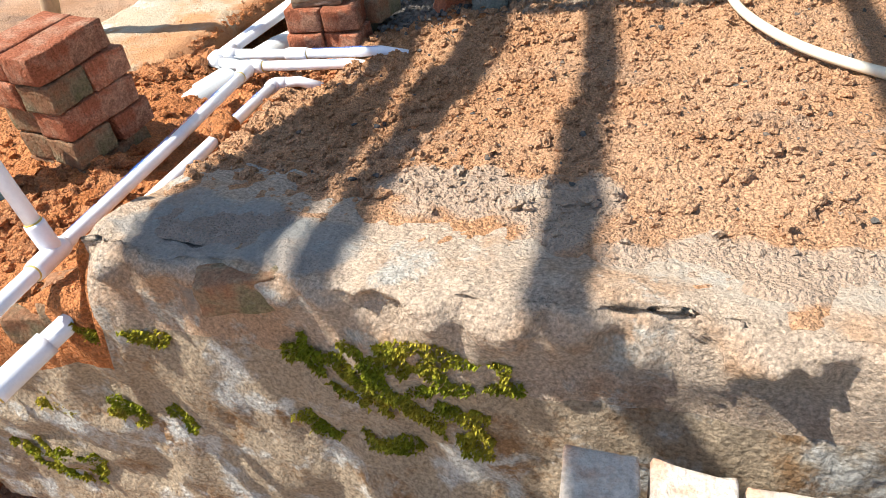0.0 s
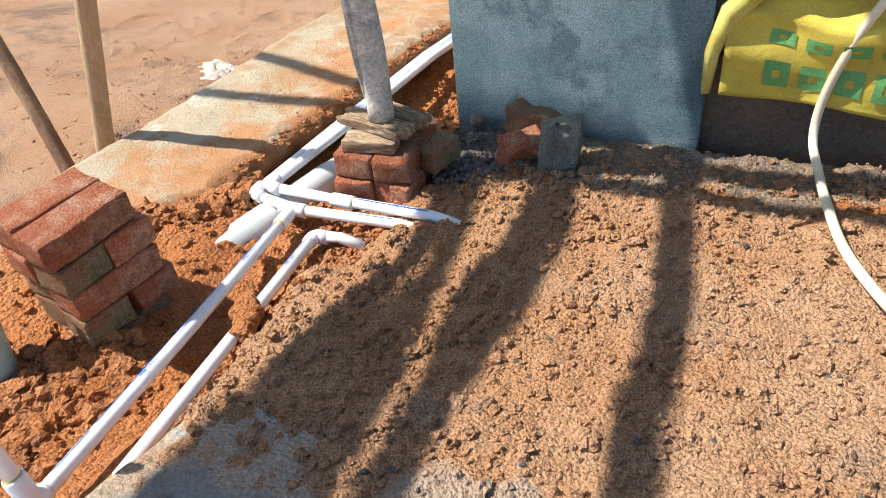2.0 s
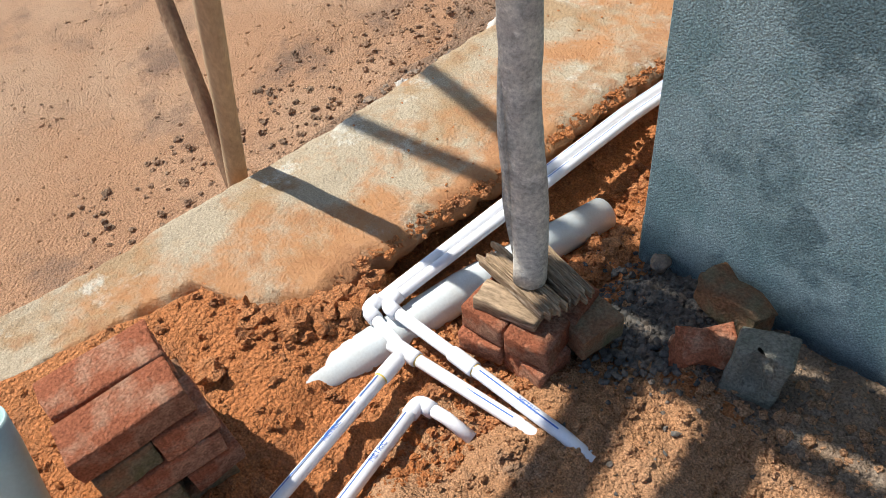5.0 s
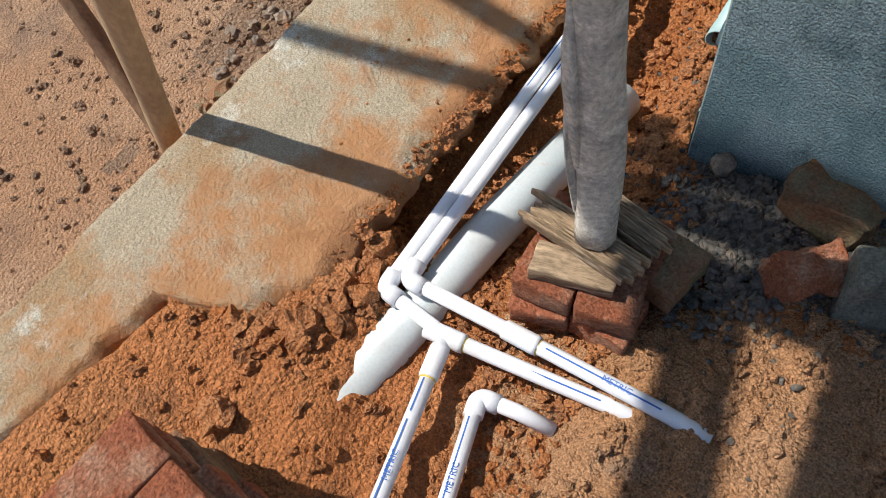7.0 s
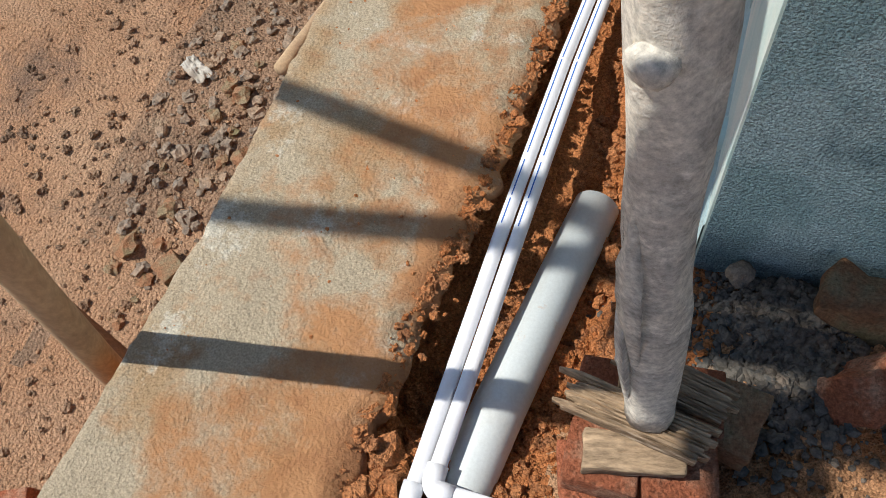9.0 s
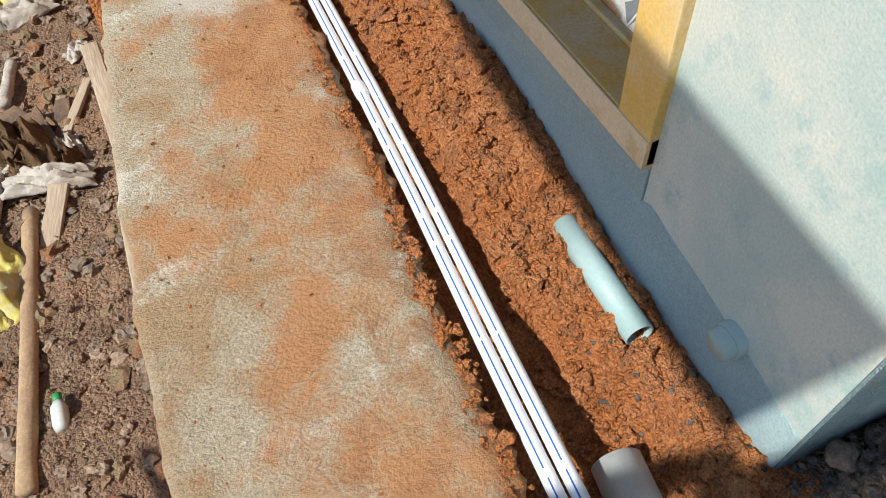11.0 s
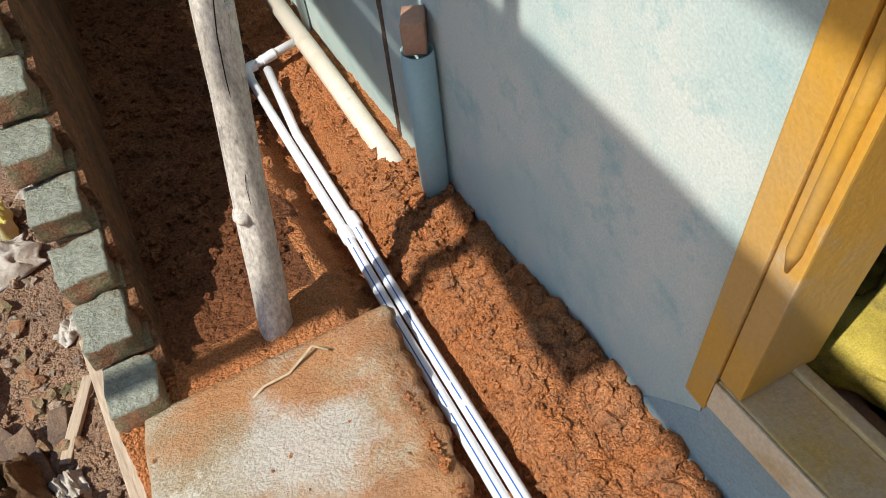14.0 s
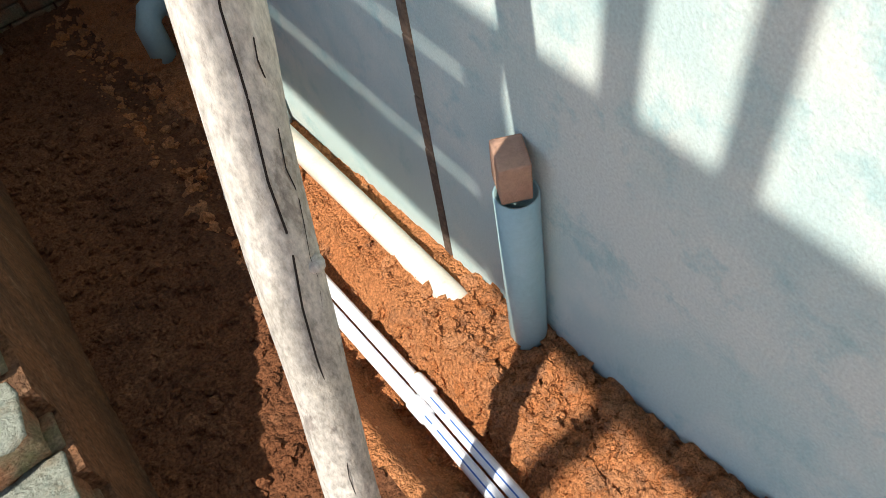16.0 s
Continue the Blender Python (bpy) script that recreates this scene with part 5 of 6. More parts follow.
def shards():
    """The emblem: a square of triangles, some hatched."""
    b = bmesh.new()
    for tri in (((-0.06, 0.06), (0.06, 0.06), (0.0, 0.015)), ((-0.06, 0.05), (-0.01, 0.012), (-0.06, -0.06)), ((0.0, 0.0), (0.055, -0.055), (-0.045, -0.06)), ((0.06, 0.045), (0.012, 0.008), (0.06, -0.045))):
        b.faces.new([b.verts.new((x, y, 0)) for x, y in tri])
    bmesh.ops.triangulate(b, faces=b.faces[:])
    bmesh.ops.subdivide_edges(b, edges=b.edges[:], cuts=3, use_grid_fill=True)
    return b


stick_mesh(shards(), "printed_emblem", M_INK, wsack, pose(-0.105, 0.0, 0.3, 0, 0, 154) @ Matrix.Scale(0.8, 4), wb)
bm = bmesh.new()
rngf = random.Random(12)
for k in range(46):
    u = (k + 0.5) / 46
    q = wsack_f(u, 1.0)
    way = Vector((-0.55 + rngf.uniform(-0.5, 0.5), -0.8 + rngf.uniform(-0.3, 0.3), 0)).normalized() * rngf.uniform(0.02, 0.05)
    tube(bm, [q + Vector((0, 0, 0.006)), q + way * 0.5 + Vector((0, 0, 0.008)), q + way + Vector((0, 0, 0.002))], 0.0011, 5)
part("fringe", bm, M_SACKW, wsack, "frayed white threads at the torn mouth")
stick_mesh(print_blocks(), "printed_emblem", M_RINK, ysack, pose(-0.06, -0.06, 0.3, 0, 0, 150), yb)
scrap("plank", 0.7, 0.14, 0.03, pose(-0.35, 4.25, 0.545, 0, 0, 20), M_PLANK, "dusty board lying on the room floor", 71, 0.003, "plank")
scrap("plank", 0.5, 0.10, 0.03, pose(-0.30, 3.75, 0.545, 0, 0, 60), M_DWOOD, "dark board lying on the room floor", 72, 0.003, "plank")

# ---------------------------------------------------------------- retaining brick wall, stepped
bw = tagged(empty("brick_wall", (-2.10, 4.7, 0.0)), "stepped half-built brick retaining wall with mortar on its steps", "brick wall", kind="structure")
me_s = [brick_mesh(80 + k, 0.105, 0.225, 0.072, M_BRICKO, 2, 0.005) for k in range(3)]
me_t = [brick_mesh(90 + k, 0.112, 0.135, 0.074, M_BRICKO, 3, 0.009) for k in range(4)]
for me_ in me_t:
    me_.materials.append(M_BRICKM)
    for pl in me_.polygons:
        pl.material_index = 1 if pl.normal.z > 0.5 or pl.center.z > 0.062 else 0
rngb = random.Random(3)
for row in range(16):
    ztop = 0.352 + row * 0.0785
    y_first = 4.62 + row * 0.128
    if ztop > 1.62:
        break
    ob = new("brick", me_t[row % 4])
    ob.parent = bw
    ob.matrix_basis = pose(rngb.uniform(-0.006, 0.006) - 0.012, y_first + 0.062 - 4.7, ztop - 0.074, rngb.uniform(-2, 2), 0, rngb.uniform(-3, 3))
    y = y_first + 0.135
    k = 0
    while y < min(7.6, y_first + 2.2):
        ob = new("brick", me_s[(row + k) % 3])
        ob.parent = bw
        ob.matrix_basis = pose(rngb.uniform(-0.004, 0.004), y + 0.116 - 4.7, ztop - 0.0745, 0, 0, rngb.uniform(-1, 1))
        y += 0.235
        k += 1
bm = bmesh.new()
for row in range(16):
    box(bm, -0.045, 0.066 + 0.006 * noise.noise(Vector((row * 1.7, 0, 3))), 4.70 + row * 0.128 - 4.7, 8.9 - 4.7, -1.6 if row == 0 else 0.352 + (row - 1) * 0.0785 - 0.012, 0.352 + row * 0.0785 - 0.014)
part("mortar_core", bm, M_PITW, bw, smooth=False)
wall_panel("pit_end", [(-2.3, WALL_X - 0.001, 8.16, 8.3, -1.9, 1.6)], M_PITW, "dark earth-smeared wall closing the trench")
pw = tagged(empty("end_wall", (-1.7, 8.1, -0.5)), "dark rough brick courses across the end of the trench", "brick wall", kind="structure")
me_e = [brick_mesh(140 + k, 0.215, 0.06, 0.072, M_BRICKO, 2, 0.006) for k in range(3)]
for row in range(14):
    for k in range(4):
        ob = new("brick", me_e[(row * 2 + k) % 3])
        ob.parent = pw
        ob.matrix_basis = pose(-0.32 + 0.23 * k + (0.1 if row % 2 else 0) - 0.05, 0.025, -0.1 + row * 0.082, 0, 0, 2 - (row * 3 + k * 5) % 5)
post("wooden_pole", [(-1.86, 7.86, -0.40), (-1.80, 7.92, 0.4), (-1.72, 8.0, 1.3)], [0.045, 0.043, 0.04], M_DPOLE, "dark wooden pole standing at the end of the trench", 27)
pipe_run("soil_pipe", [Vector((-1.95, 7.93, -0.33)), Vector((-1.99, 8.02, -0.22))], 0.045, M_GREYPVC, "short grey pipe end at the far trench wall", hollow=0.1, sides=20)

# ---------------------------------------------------------------- things on the lower ground
def log(pts, r, material, label, seed):
    o = Vector(pts[0])
    P = between(pts[0], pts[-1], 16)
    ob_ = obj("log", at_origin(tube(bmesh.new(), P, r, 14, True, 0.18, seed), o), material)
    ob_.matrix_world = Matrix.Translation(o)
    return tagged(ob_, label, "log")


def gz(x, y):
    return float(outer_all(np.array(x), np.array(y)))


log([(-2.95, 3.46, gz(-2.95, 3.46) + 0.035), (-2.90, 4.85, gz(-2.90, 4.85) + 0.035)], 0.034, M_POLE, "pale peeled log lying on the lower ground", 21)
log([(-3.10, 4.30, gz(-3.1, 4.3) + 0.04), (-3.05, 5.32, gz(-3.05, 5.32) + 0.05)], 0.036, M_PALEP, "weathered log lying on the lower ground", 22)
log([(-3.02, 5.80, gz(-3.02, 5.80) + 0.04), (-2.98, 6.2, gz(-2.98, 6.2) + 0.04)], 0.032, M_PALEP, "short weathered log on the lower ground", 23)


def lying(lx, ly, lz, x, y, yaw, material, label, seed, category="plank", tilt=0, dz=0.0):
    return scrap("plank" if category == "plank" else "wood_scrap", lx, ly, lz, pose(x, y, gz(x, y) - 0.005 + dz, tilt, 0, yaw), material, label, seed, 0.004, category)


lying(0.09, 1.45, 0.03, -2.46, 5.15, 3, M_PLANK, "old formwork plank lying beside the concrete apron", 101, dz=0.03)
lying(0.06, 0.9, 0.03, -2.47, 4.12, -2, M_PLANK, "narrow formwork batten beside the concrete apron", 102, dz=0.02)
lying(0.09, 0.42, 0.022, -2.80, 4.78, -14, M_PLANK, "short pale board on the lower ground", 103, dz=0.02)
lying(0.08, 0.34, 0.03, -2.75, 5.55, -6, M_DWOOD, "dark wood scrap on the lower ground", 104, "wood scrap")
lying(0.10, 0.30, 0.05, -2.86, 5.52, 14, M_DWOOD, "dark wood scrap on the lower ground", 105, "wood scrap", dz=0.01)
lying(0.05, 0.40, 0.025, -2.66, 5.62, -25, M_PLANK, "short pale board on the lower ground", 106, dz=0.02)
lying(0.12, 0.26, 0.06, -2.95, 5.62, 30, M_DWOOD, "dark wood scrap on the lower ground", 107, "wood scrap")


def rag(name, c, sx, sy, yaw, material, label, seed, h=0.06, category="sack"):
    def f(u, v):
        x, y = (u - 0.5) * sx, (v - 0.5) * sy
        q = Vector((u * 4 + seed, v * 4, seed))
        z = h * (0.55 + 0.9 * noise.noise(q) + 0.5 * (1 - abs(noise.noise(q * 2.3)) * 3) * 0.5)
        edge = min(u, 1 - u, v, 1 - v)
        x += 0.12 * sx * noise.noise(q * 0.9 + Vector((3, 0, 0)))
        y += 0.12 * sy * noise.noise(q * 0.9 + Vector((0, 5, 0)))
        return Vector((x, y, max(0.004, z) * min(1, 0.25 + edge * 5)))
    ob_ = obj(name, cloth(40, 30, f), material)
    ob_.matrix_world = pose(c[0], c[1], gz(c[0], c[1]) + 0.012, 0, 0, yaw)
    return tagged(ob_, label, category)


rag("sack", (-3.36, 4.50), 0.42, 0.56, 15, M_RAG, "dirty white woven sack spread on the lower ground", 4, 0.05)
rag("sack", (-3.07, 4.45), 0.30, 0.44, 20, M_SACKP, "crumpled yellow sack on the lower ground", 7, 0.09)
rag("rag", (-2.80, 5.02), 0.42, 0.14, -14, M_RAG, "dirty white torn sacking among the scrap wood", 9, 0.08, "rag")
rag("rag", (-3.03, 5.18), 0.22, 0.12, 40, M_RAG, "dirty white torn sacking among the scrap wood", 11, 0.07, "rag")
rag("rag", (-2.72, 5.27), 0.12, 0.20, 10, M_RAG, "dirty white torn sacking among the scrap wood", 12, 0.07, "rag")
rag("sack", (-2.98, 7.10), 0.36, 0.38, 10, M_SACKP, "crumpled yellow printed sack on the lower ground", 13, 0.12)
rag("sack", (-2.95, 6.75), 0.48, 0.26, 20, M_RAG, "dirty white sack lying beside a yellow one", 14, 0.09)
rag("sack", (-3.25, 4.80), 0.20, 0.30, 20, M_SACKP, "crumpled yellow sack on the lower ground", 17, 0.10)
rag("sack", (-3.20, 5.12), 0.16, 0.12, 10, M_SACKP, "small scrap of yellow sack on the ground", 19, 0.05)
rag("rag", (-2.62, 6.15), 0.16, 0.10, 30, M_RAG, "scrap of dirty white plastic by the brick wall", 20, 0.05, "rag")
rag("rag", (-2.65, 7.35), 0.22, 0.14, 30, M_RAG, "scrap of dirty white plastic by the brick wall", 25, 0.05, "rag")
rag("sack", (-3.3, 6.3), 0.14, 0.10, 20, M_RAG, "pale scrap of paper sacking on the ground", 26, 0.03)
rag("rag", (-3.35, 3.4), 0.16, 0.08, -30, M_RAG, "pale scrap of sacking on the lower ground", 27, 0.03, "rag")
log([(-3.38, 8.75, gz(-3.38, 8.75)), (-3.75, 9.3, 0.6)], 0.04, M_POLE, "pole leaning up from the lower ground", 29)

rag("rag", (-4.33, 4.39), 0.30, 0.20, 25, M_RAG, "pale scrap of torn sacking on the trodden ground", 41, 0.03, "rag")
rag("rag", (-4.36, 4.43), 0.34, 0.16, -15, M_RAG, "pale crumpled paper scrap on the trodden ground", 42, 0.04, "rag")
for x, y, yaw, me_ in ((-3.16, 1.53, 20, HALF[1]), (-2.88, 2.57, 65, HALF[0]), (-3.04, 2.50, -30, HALF[2])):
    ob = new("brick", me_)
    ob.matrix_world = pose(x, y, gz(x, y) - 0.008, 5, -6, yaw)
    tagged(ob, "broken brick lying on the lower ground", "brick", "bricks on the lower ground")

bottle = tagged(empty("plastic_bottle", (-2.83, 3.72, gz(-2.83, 3.72) + 0.03)), "crushed clear plastic bottle with a green top", "bottle")
part("body", tube(bmesh.new(), [(0, -0.07, 0), (0, -0.05, 0), (0, 0.02, 0), (0, 0.05, 0)], [0.02, 0.03, 0.029, 0.014], 14, True, 0.25, 5), M_CLEARB, bottle)
part("cap", tube(bmesh.new(), [(0, 0.045, 0), (0, 0.075, 0.0)], 0.016, 12), M_GREENB, bottle, "green cap")


# ---------------------------------------------------------------- brick on the upright pipe
ob = obj("brick", rough_box(0.055, 0.075, 0.085, 130, 0.0015, 3, 0.005), M_PINKB)
ob.matrix_world = pose(-1.231, 4.975, 0.691, 0, 0, -28)
tagged(ob, "pinkish brick piece capping the upright grey pipe", "brick")


# ---------------------------------------------------------------- loose earth, gravel and pebbles
def scatter(name, n, region, rfun, seed, material, label, category, zf, sub=1, squash=0.75, keep=None):
    """Many small angular lumps strewn over a region, in one mesh."""
    rng = random.Random(seed)
    shapes = []
    for s in range(10):
        b = bmesh.new()
        lump(b, (0, 0, 0), 1.0, seed * 100 + s, squash, sub, 0.95)
        b.verts.index_update()
        shapes.append((np.array([v.co[:] for v in b.verts]), np.array([[v.index for v in f.verts] for f in b.faces])))
        b.free()
    spots = []
    for _ in range(n * 12):
        if len(spots) == n:
            break
        x, y = region(rng)
        if keep and not keep(x, y, rng):
            continue
        spots.append((x, y, rfun(rng), rng.randrange(10), rng.uniform(0, 6.28)))
    Z = zf(np.array([q[0] for q in spots]), np.array([q[1] for q in spots]))
    V, F, base = [], [], 0
    for (x, y, r, k, a), z in zip(spots, Z):
        vs, fs = shapes[k]
        c_, s_ = math.cos(a) * r, math.sin(a) * r
        V.append(np.stack([vs[:, 0] * c_ - vs[:, 1] * s_ + x, vs[:, 0] * s_ + vs[:, 1] * c_ + y, vs[:, 2] * r + z + r * 0.25], 1))
        F.append(fs + base)
        base += len(vs)
    me = bpy.data.meshes.new(name)
    me.from_pydata(np.concatenate(V).tolist(), [], np.concatenate(F).tolist())
    me.materials.append(material)
    return tagged(new(name, me), label, category, kind="stuff")


def ez(x, y):
    return float(earth_all(np.array(x), np.array(y)))


def off_slab(x, y, rng):
    return x > float(interp(y, SLAB_IN)) + 0.03 or y > 4.62


def small(lo, hi, p=2.2):
    return lambda rng: lo + (hi - lo) * rng.random() ** p


scatter("earth_clods", 5200, lambda g: (g.uniform(-1.58, -1.2), g.uniform(2.0, 5.2)), small(0.003, 0.019, 3.2), 201, M_CLOD, "crumbly red earth clods along the trench", "earth clods", earth_all, 2, keep=lambda x, y, g: off_slab(x, y, g) and (x > -1.455 + 0.03 * (y > 4.3) or (y < 2.6 and x < -1.60)))
scatter("earth_clods", 2400, lambda g: (g.uniform(-1.95, -1.12), g.uniform(0.95, 2.3)), small(0.0025, 0.015, 3.4), 202, M_CLOD, "crumbly red earth clods round the pipe joints", "earth clods", earth_all, 2, keep=lambda x, y, g: off_slab(x, y, g) and (x > float(pipe_line(y)) + 0.06 or y > 1.72 or g.random() < 0.12))
scatter("earth_clods", 3600, lambda g: (g.uniform(-1.12, 0.2), g.uniform(0.95, 2.3)), small(0.0025, 0.015, 3.4), 217, M_MOUND, "crumbly sandy clods on the earth fill", "earth clods", earth_all, 2, keep=lambda x, y, g: off_slab(x, y, g) and (x > float(pipe_line(y)) + 0.06 or y > 1.72 or g.random() < 0.12))
scatter("earth_clods", 300, lambda g: (g.gauss(-1.72, 0.09), g.gauss(1.80, 0.10)), small(0.006, 0.034, 2.2), 203, M_CLOD, "large red earth clods at the broken apron edge", "earth clods", earth_all, 2, keep=lambda x, y, g: x > float(interp(y, SLAB_IN)) - 0.02 and x < -1.6)
scatter("earth_clods", 420, lambda g: (g.gauss(-1.46, 0.08), g.gauss(0.98, 0.13)), small(0.005, 0.028, 2.2), 204, M_CLOD, "red earth clods heaped beside the brick stack", "earth clods", earth_all, 2)
scatter("earth_clods", 1100, lambda g: (g.uniform(-1.62, -1.22), g.uniform(4.6, 8.0)), small(0.003, 0.022, 3.2), 205, M_CLOD, "red earth clods in the trench beyond the apron", "earth clods", earth_all, 2)
scatter("earth_clods", 1300, lambda g: (g.uniform(-2.05, -1.64), g.uniform(4.9, 8.0)), small(0.003, 0.022, 3.2), 218, M_PIT, "earth clods in the pit, coloured dark for its shade", "earth clods", earth_all, 2)
scatter("earth_clods", 420, lambda g: (g.uniform(-1.27, -1.2), g.uniform(3.0, 5.0)), small(0.008, 0.032, 2.2), 206, M_CLOD, "dark earth clods against the wall foot", "earth clods", lambda x, y: earth_all(x, y) + 0.005, 2)
scatter("pebbles", 500, lambda g: (g.uniform(-1.0, 1.2), g.uniform(1.0, 2.4)), small(0.002, 0.009, 3.5), 207, M_GRAVEL, "small stones on the sandy earth", "pebbles", earth_all, 1)
scatter("earth_clods", 6500, lambda g: (g.uniform(-1.1, 1.2), g.uniform(0.85, 2.4)), small(0.002, 0.009, 3.0), 214, M_MOUND, "sandy crumbs on the earth fill", "earth clods", earth_all, 1)
scatter("gravel", 2600, lambda g: (g.gauss(-1.02, 0.085), g.gauss(2.27, 0.10)), small(0.003, 0.012, 2.2), 208, M_GRAVEL, "grey gravel heap at the house corner", "gravel", lambda x, y: earth_all(x, y) + 0.012 * np.maximum(0, 1 - abs(x + 1.02) / 0.15), 1, keep=lambda x, y, g: y < FRONT_Y - 0.015 and x > -1.2)
scatter("gravel", 260, lambda g: (g.uniform(-1.38, -1.2), g.uniform(2.3, 3.0)), small(0.002, 0.010, 2.8), 209, M_GRAVEL, "grey stones beside the trench", "gravel", earth_all, 1)


def sz(x, y):
    return interp(y, SLAB_Z)


scatter("pebbles", 700, lambda g: (g.uniform(-2.15, -1.64), g.uniform(1.9, 4.6)), small(0.001, 0.0055, 4.0), 210, M_CLOD, "grit and small stones on the concrete apron", "pebbles", sz, 1)


def edge_spot(g):
    y = g.uniform(1.75, 4.55)
    return min(float(interp(y, SLAB_IN)) + g.gauss(-0.03, 0.022), -1.595), y


scatter("concrete_rubble", 1500, edge_spot, small(0.002, 0.012, 2.6), 215, M_CLOD, "crumbled concrete and earth along the broken apron edge", "rubble", lambda x, y: sz(x, y) - 0.012, 2)
scatter("rubble", 1500, lambda g: (g.uniform(-3.5, -2.3), g.uniform(2.4, 6.8)), small(0.005, 0.034, 3.6), 211, M_RUBBLE, "grey and brown stones on the lower ground", "rubble", outer_all, 2)
scatter("brick_rubble", 420, lambda g: (g.uniform(-3.3, -2.32), g.uniform(2.2, 7.5)), small(0.006, 0.05, 3.4), 212, M_BRICKO, "broken brick pieces on the lower ground", "rubble", outer_all, 2)
scatter("earth_clods", 4200, lambda g: (g.uniform(-4.2, -2.3), g.uniform(1.6, 8.5)), small(0.003, 0.024, 3.8), 216, M_OUTD, "earth lumps on the lower ground", "earth clods", outer_all, 2)
scatter("pebbles", 3200, lambda g: (g.uniform(-6, -2.4), g.uniform(0.8, 6)), small(0.003, 0.014, 3.2), 213, M_OUT, "small stones on the trodden ground", "pebbles", outer_all, 1)

M_NET = mat("brown_netting", (0.16, 0.095, 0.05), 0.95, 1.0, 120, (0.25, 0.16, 0.09), 14, (0.42, 0.6), 0.5, 220, spec=0.1, bump_dist=0.015)
rag("netting", (-2.93, 5.34), 0.24, 0.34, 12, M_NET, "crumpled brown netting wrapped over a log", 31, 0.17, "netting")
rag("netting", (-3.06, 5.22), 0.20, 0.24, 40, M_NET, "crumpled brown netting on the lower ground", 33, 0.10, "netting")
rag("netting", (-2.74, 5.14), 0.13, 0.20, -8, M_NET, "folded brown netting among the scrap wood", 36, 0.12, "netting")

# twig on the earth at the apron end
tagged(obj("twig", tube(bmesh.new(), [(-1.93, 4.52, 0.30), (-1.86, 4.545, 0.315), (-1.80, 4.55, 0.31), (-1.73, 4.585, 0.32), (-1.70, 4.56, 0.315)], 0.0035, 7), M_TWIG), "thin dry twig lying at the end of the apron", "twig")

# ---------------------------------------------------------------- unseen boards and poles, added above to throw the shadows
def scaffold_board(x, z, w, y0, y1, skew=0.0, th=0.03):
    bm = bmesh.new()
    box(bm, -w / 2, w / 2, -(y1 - y0) / 2, (y1 - y0) / 2, -th / 2, th / 2, 0.004)
    ob_ = obj("scaffold_board", bm, M_PLANK, smooth=False)
    ob_.matrix_world = pose(x, (y0 + y1) / 2, z, 0, 0, skew)
    return tagged(ob_, "unseen long rough board above the apron, added to cast shadow", "scaffold board", "scaffold boards")


def scaffold_pole(a, b, r=0.035):
    o = Vector(a)
    ob_ = obj("scaffold_pole", at_origin(tube(bmesh.new(), between(a, b, 14), r, 12, True, 0.1, 3), o), M_POLE)
    ob_.matrix_world = Matrix.Translation(o)
    return tagged(ob_, "unseen rough wooden pole added among the shadow casters", "scaffold pole", "scaffold poles")


def back(x, z, zc):
    """Where, at height zc, the sunbeam to (x, z) passes."""
    return x + SUN.x / SUN.z * (zc - z)


ZT, ZS = 3.02, 3.072
scaffold_pole((-4.05, 1.79, ZT), (-3.05, 1.95, ZT))
scaffold_pole((-4.0, 2.16, ZT + 0.07), (-3.05, 1.99, ZT + 0.07))
scaffold_pole((-4.0, 4.21, ZT), (-2.95, 4.205, ZT))
scaffold_pole((-4.0, 7.25, ZT), (WALL_X + 0.1, 7.25, ZT))
for lo, hi, y0, y1 in ((0.38, 0.955, 2.05, 3.708), (0.205, 0.24, 4.63, 7.6), (0.265, 0.49, 4.63, 7.6), (0.525, 0.79, 4.63, 7.6), (0.825, 0.955, 4.63, 7.6)):
    xa, xb = back(WALL_X, lo, ZS), back(WALL_X, hi, ZS)
    scaffold_board((xa + xb) / 2, ZS, abs(xb - xa), y0, y1)
def warped_board(rows, z, th=0.026):
    """A rough board that widens and narrows: rows of (y, one edge, other edge)."""
    bm = bmesh.new()
    y0 = rows[0][0]
    x0 = rows[0][1]
    rings = [[bm.verts.new((x - x0, y - y0, h)) for x, h in ((a_, -th / 2), (b_, -th / 2), (b_, th / 2), (a_, th / 2))] for y, a_, b_ in rows]
    for p_, q_ in zip(rings, rings[1:]):
        for i in range(4):
            bm.faces.new((p_[i], p_[(i + 1) % 4], q_[(i + 1) % 4], q_[i]))
    bm.faces.new(rings[0])
    bm.faces.new(rings[-1])
    bmesh.ops.recalc_face_normals(bm, faces=bm.faces)
    ob_ = obj("scaffold_board", bm, M_PLANK, smooth=False)
    ob_.matrix_world = Matrix.Translation((x0, y0, z))
    return tagged(ob_, "unseen long rough board above the apron, added to cast shadow", "scaffold board", "scaffold boards")


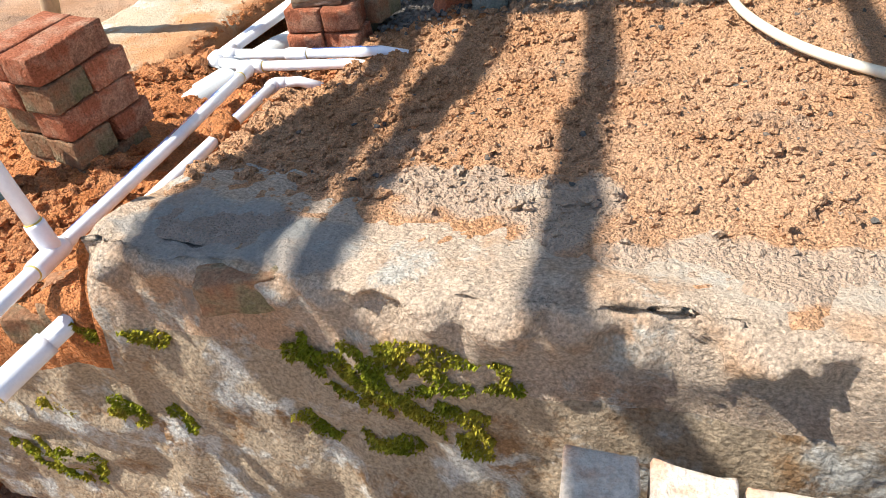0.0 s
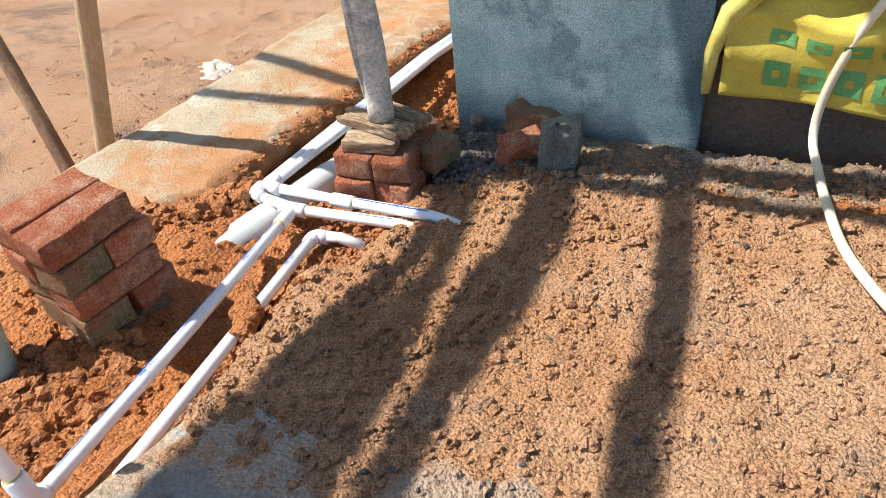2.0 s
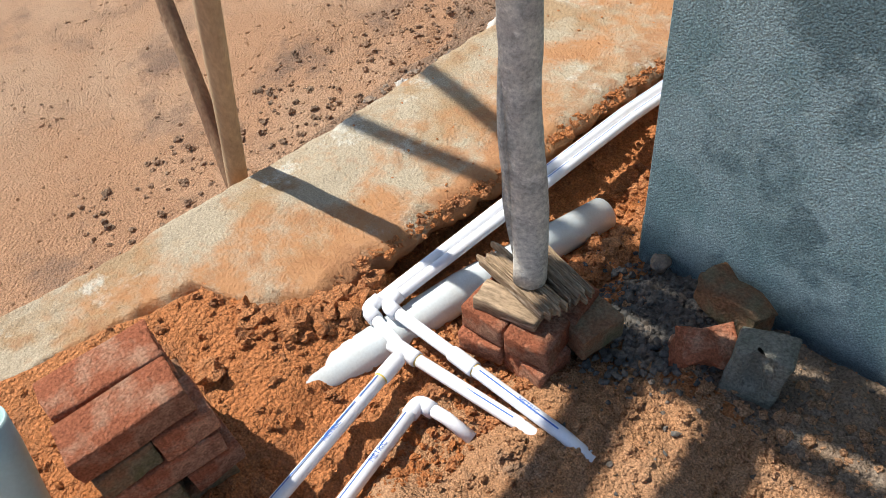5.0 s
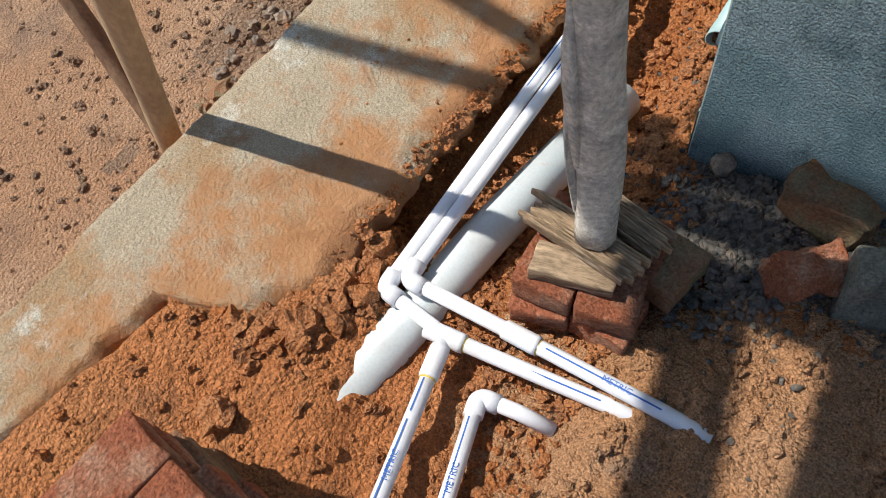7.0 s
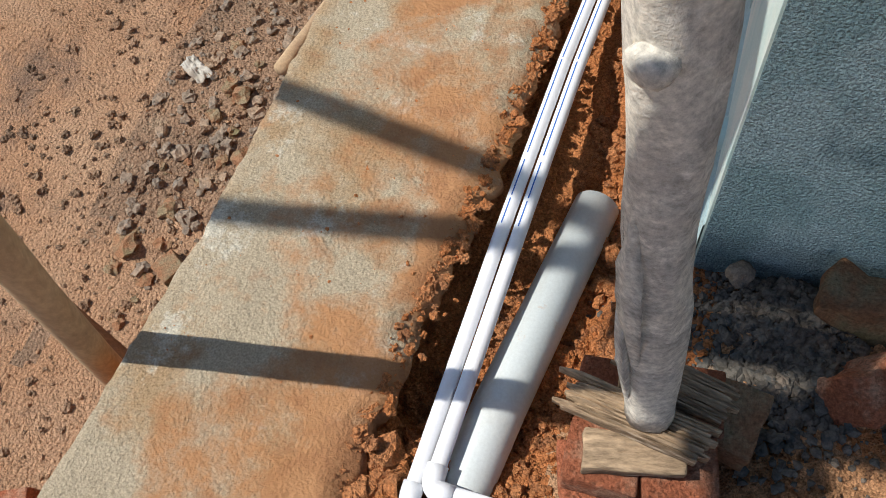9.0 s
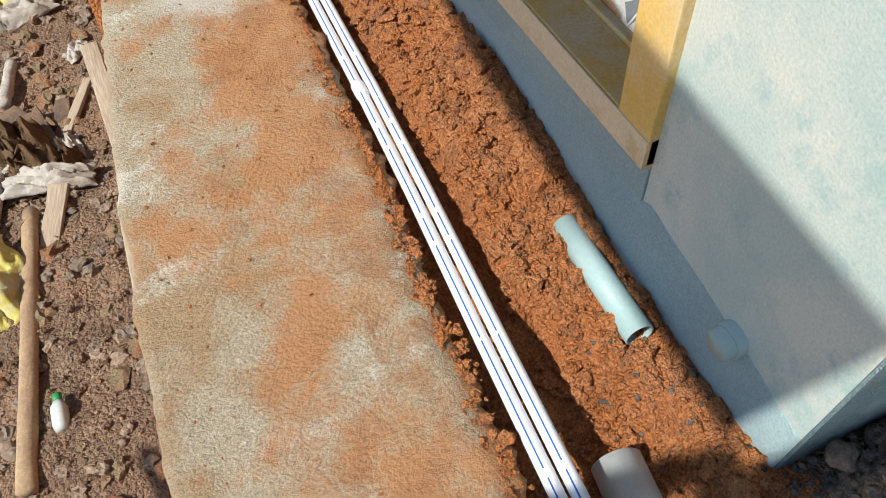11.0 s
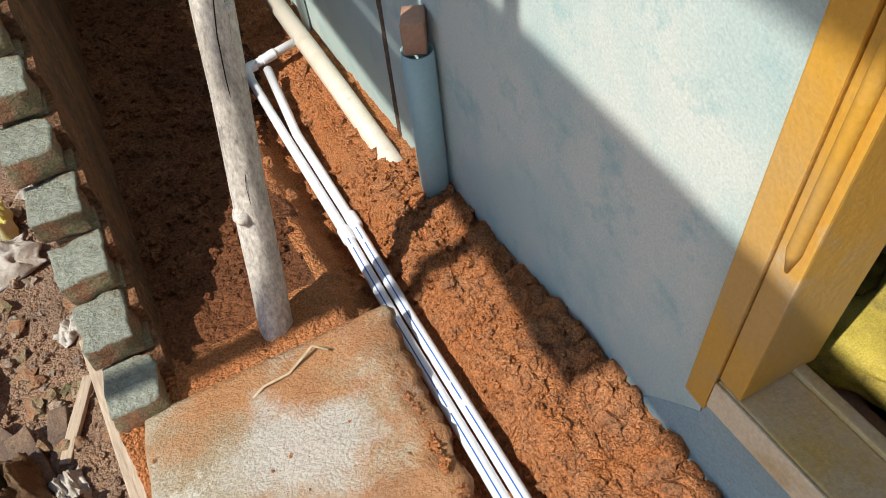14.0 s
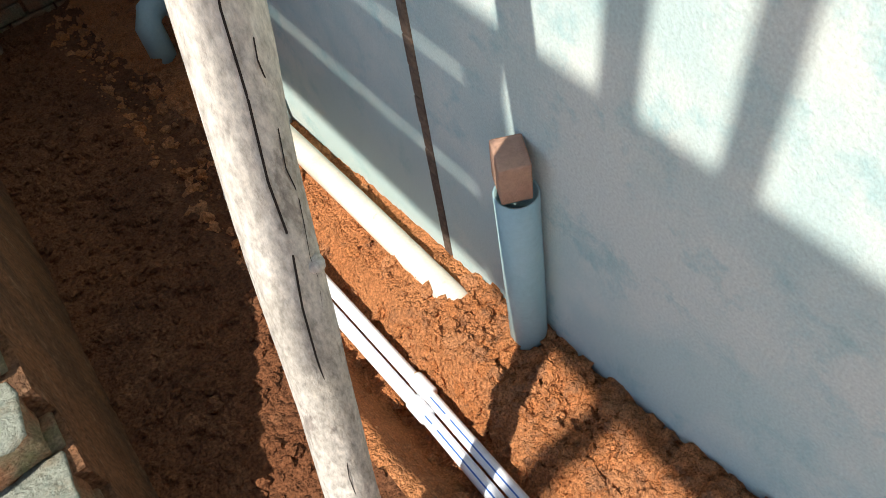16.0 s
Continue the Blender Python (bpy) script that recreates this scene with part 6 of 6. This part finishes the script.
# two boards that leave a slanting slot of sun for the far prop
XL, XR = back(WALL_X, 0.19, ZS), back(WALL_X, 0.955, ZS)
for k in range(2):
    bm = bmesh.new()
    far = 0.195
    ring = ((XL, 3.708), (XR, 3.708), (XR, 4.39 + far), (XL, 4.39)) if k == 0 else ((XL, 4.465), (XR, 4.465 + far), (XR, 4.76), (XL, 4.62))
    vs = [[bm.verts.new((x - XL, y - 3.7, h)) for x, y in ring] for h in (-0.015, 0.015)]
    bm.faces.new(vs[1])
    bm.faces.new(list(reversed(vs[0])))
    for i in range(4):
        bm.faces.new((vs[0][i], vs[0][(i + 1) % 4], vs[1][(i + 1) % 4], vs[1][i]))
    ob = obj("scaffold_board", bm, M_PLANK, smooth=False)
    ob.matrix_world = Matrix.Translation((XL, 3.7, ZS))
    tagged(ob, "unseen long rough board above the apron, added to cast shadow", "scaffold board", "scaffold boards")
XE = back(WALL_X, 0.955, ZS) + 0.02
for y, r in ((4.415, 0.036), (4.225, 0.03)):
    scaffold_pole((XE - 0.03, y, ZS), (XE - 0.03, y, ZS + 0.42), r)
scaffold_board(XE - 0.03, ZS + 0.435, 0.10, 3.4, 4.75)
# unseen boards and poles that shade the earth fill, on trestles behind the start
scaffold_pole((-3.2, -1.1, ZT - 0.07), (-0.9, -1.1, ZT - 0.07))
scaffold_pole((-3.15, -1.1, gz(-3.15, -1.1) - 0.05), (-3.15, -1.1, ZT - 0.10), 0.04)
scaffold_pole((-0.95, -1.1, gz(-0.95, -1.1) - 0.05), (-0.95, -1.1, ZT - 0.10), 0.04)
ZB = ZS + 0.032
warped_board(((-1.2, -2.16, -2.05), (0.30, -2.51, -2.40), (0.60, -2.60, -2.49), (0.82, -2.675, -2.565), (1.10, -2.705, -2.610), (1.30, -2.745, -2.665), (1.72, -2.83, -2.76)), ZB)
warped_board(((-1.2, -2.04, -1.90), (0.30, -2.398, -2.245), (0.55, -2.478, -2.30), (0.80, -2.555, -2.395), (1.00, -2.575, -2.475), (1.15, -2.585, -2.525), (1.30, -2.645, -2.595), (1.72, -2.74, -2.71)), ZB)
warped_board(((-1.2, -1.86, -1.74), (0.30, -2.195, -2.125), (0.55, -2.262, -2.18), (0.80, -2.345, -2.255), (1.00, -2.425, -2.265), (1.20, -2.475, -2.305), (1.45, -2.495, -2.340), (1.72, -2.54, -2.42)), ZB)
# cross boards that shade the foot of the front wall
def cross_board(x0, x1, y0, y1, skew=0.0):
    bm = bmesh.new()
    box(bm, -(x1 - x0) / 2, (x1 - x0) / 2, -(y1 - y0) / 2, (y1 - y0) / 2, -0.013, 0.013, 0.004)
    ob_ = obj("scaffold_board", bm, M_PLANK, smooth=False)
    ob_.matrix_world = pose((x0 + x1) / 2, (y0 + y1) / 2, ZS, 0, 0, skew)
    return tagged(ob_, "unseen short rough board overhead, added to cast shadow", "scaffold board", "scaffold boards")


cross_board(-3.14, -1.40, 1.625, 1.695)
cross_board(-3.14, -2.57, 1.755, 1.865)
cross_board(-2.37, -1.40, 1.755, 1.865, 0.6)
cross_board(-3.14, -2.30, 1.873, 1.975)
cross_board(-2.70, -2.33, 1.70, 1.75)
scaffold_pole((-1.40, -1.15, ZS), (-2.16, 1.95, ZS), 0.042)
scaffold_pole((-1.02, -1.15, ZS), (-1.50, 2.25, ZS), 0.035)
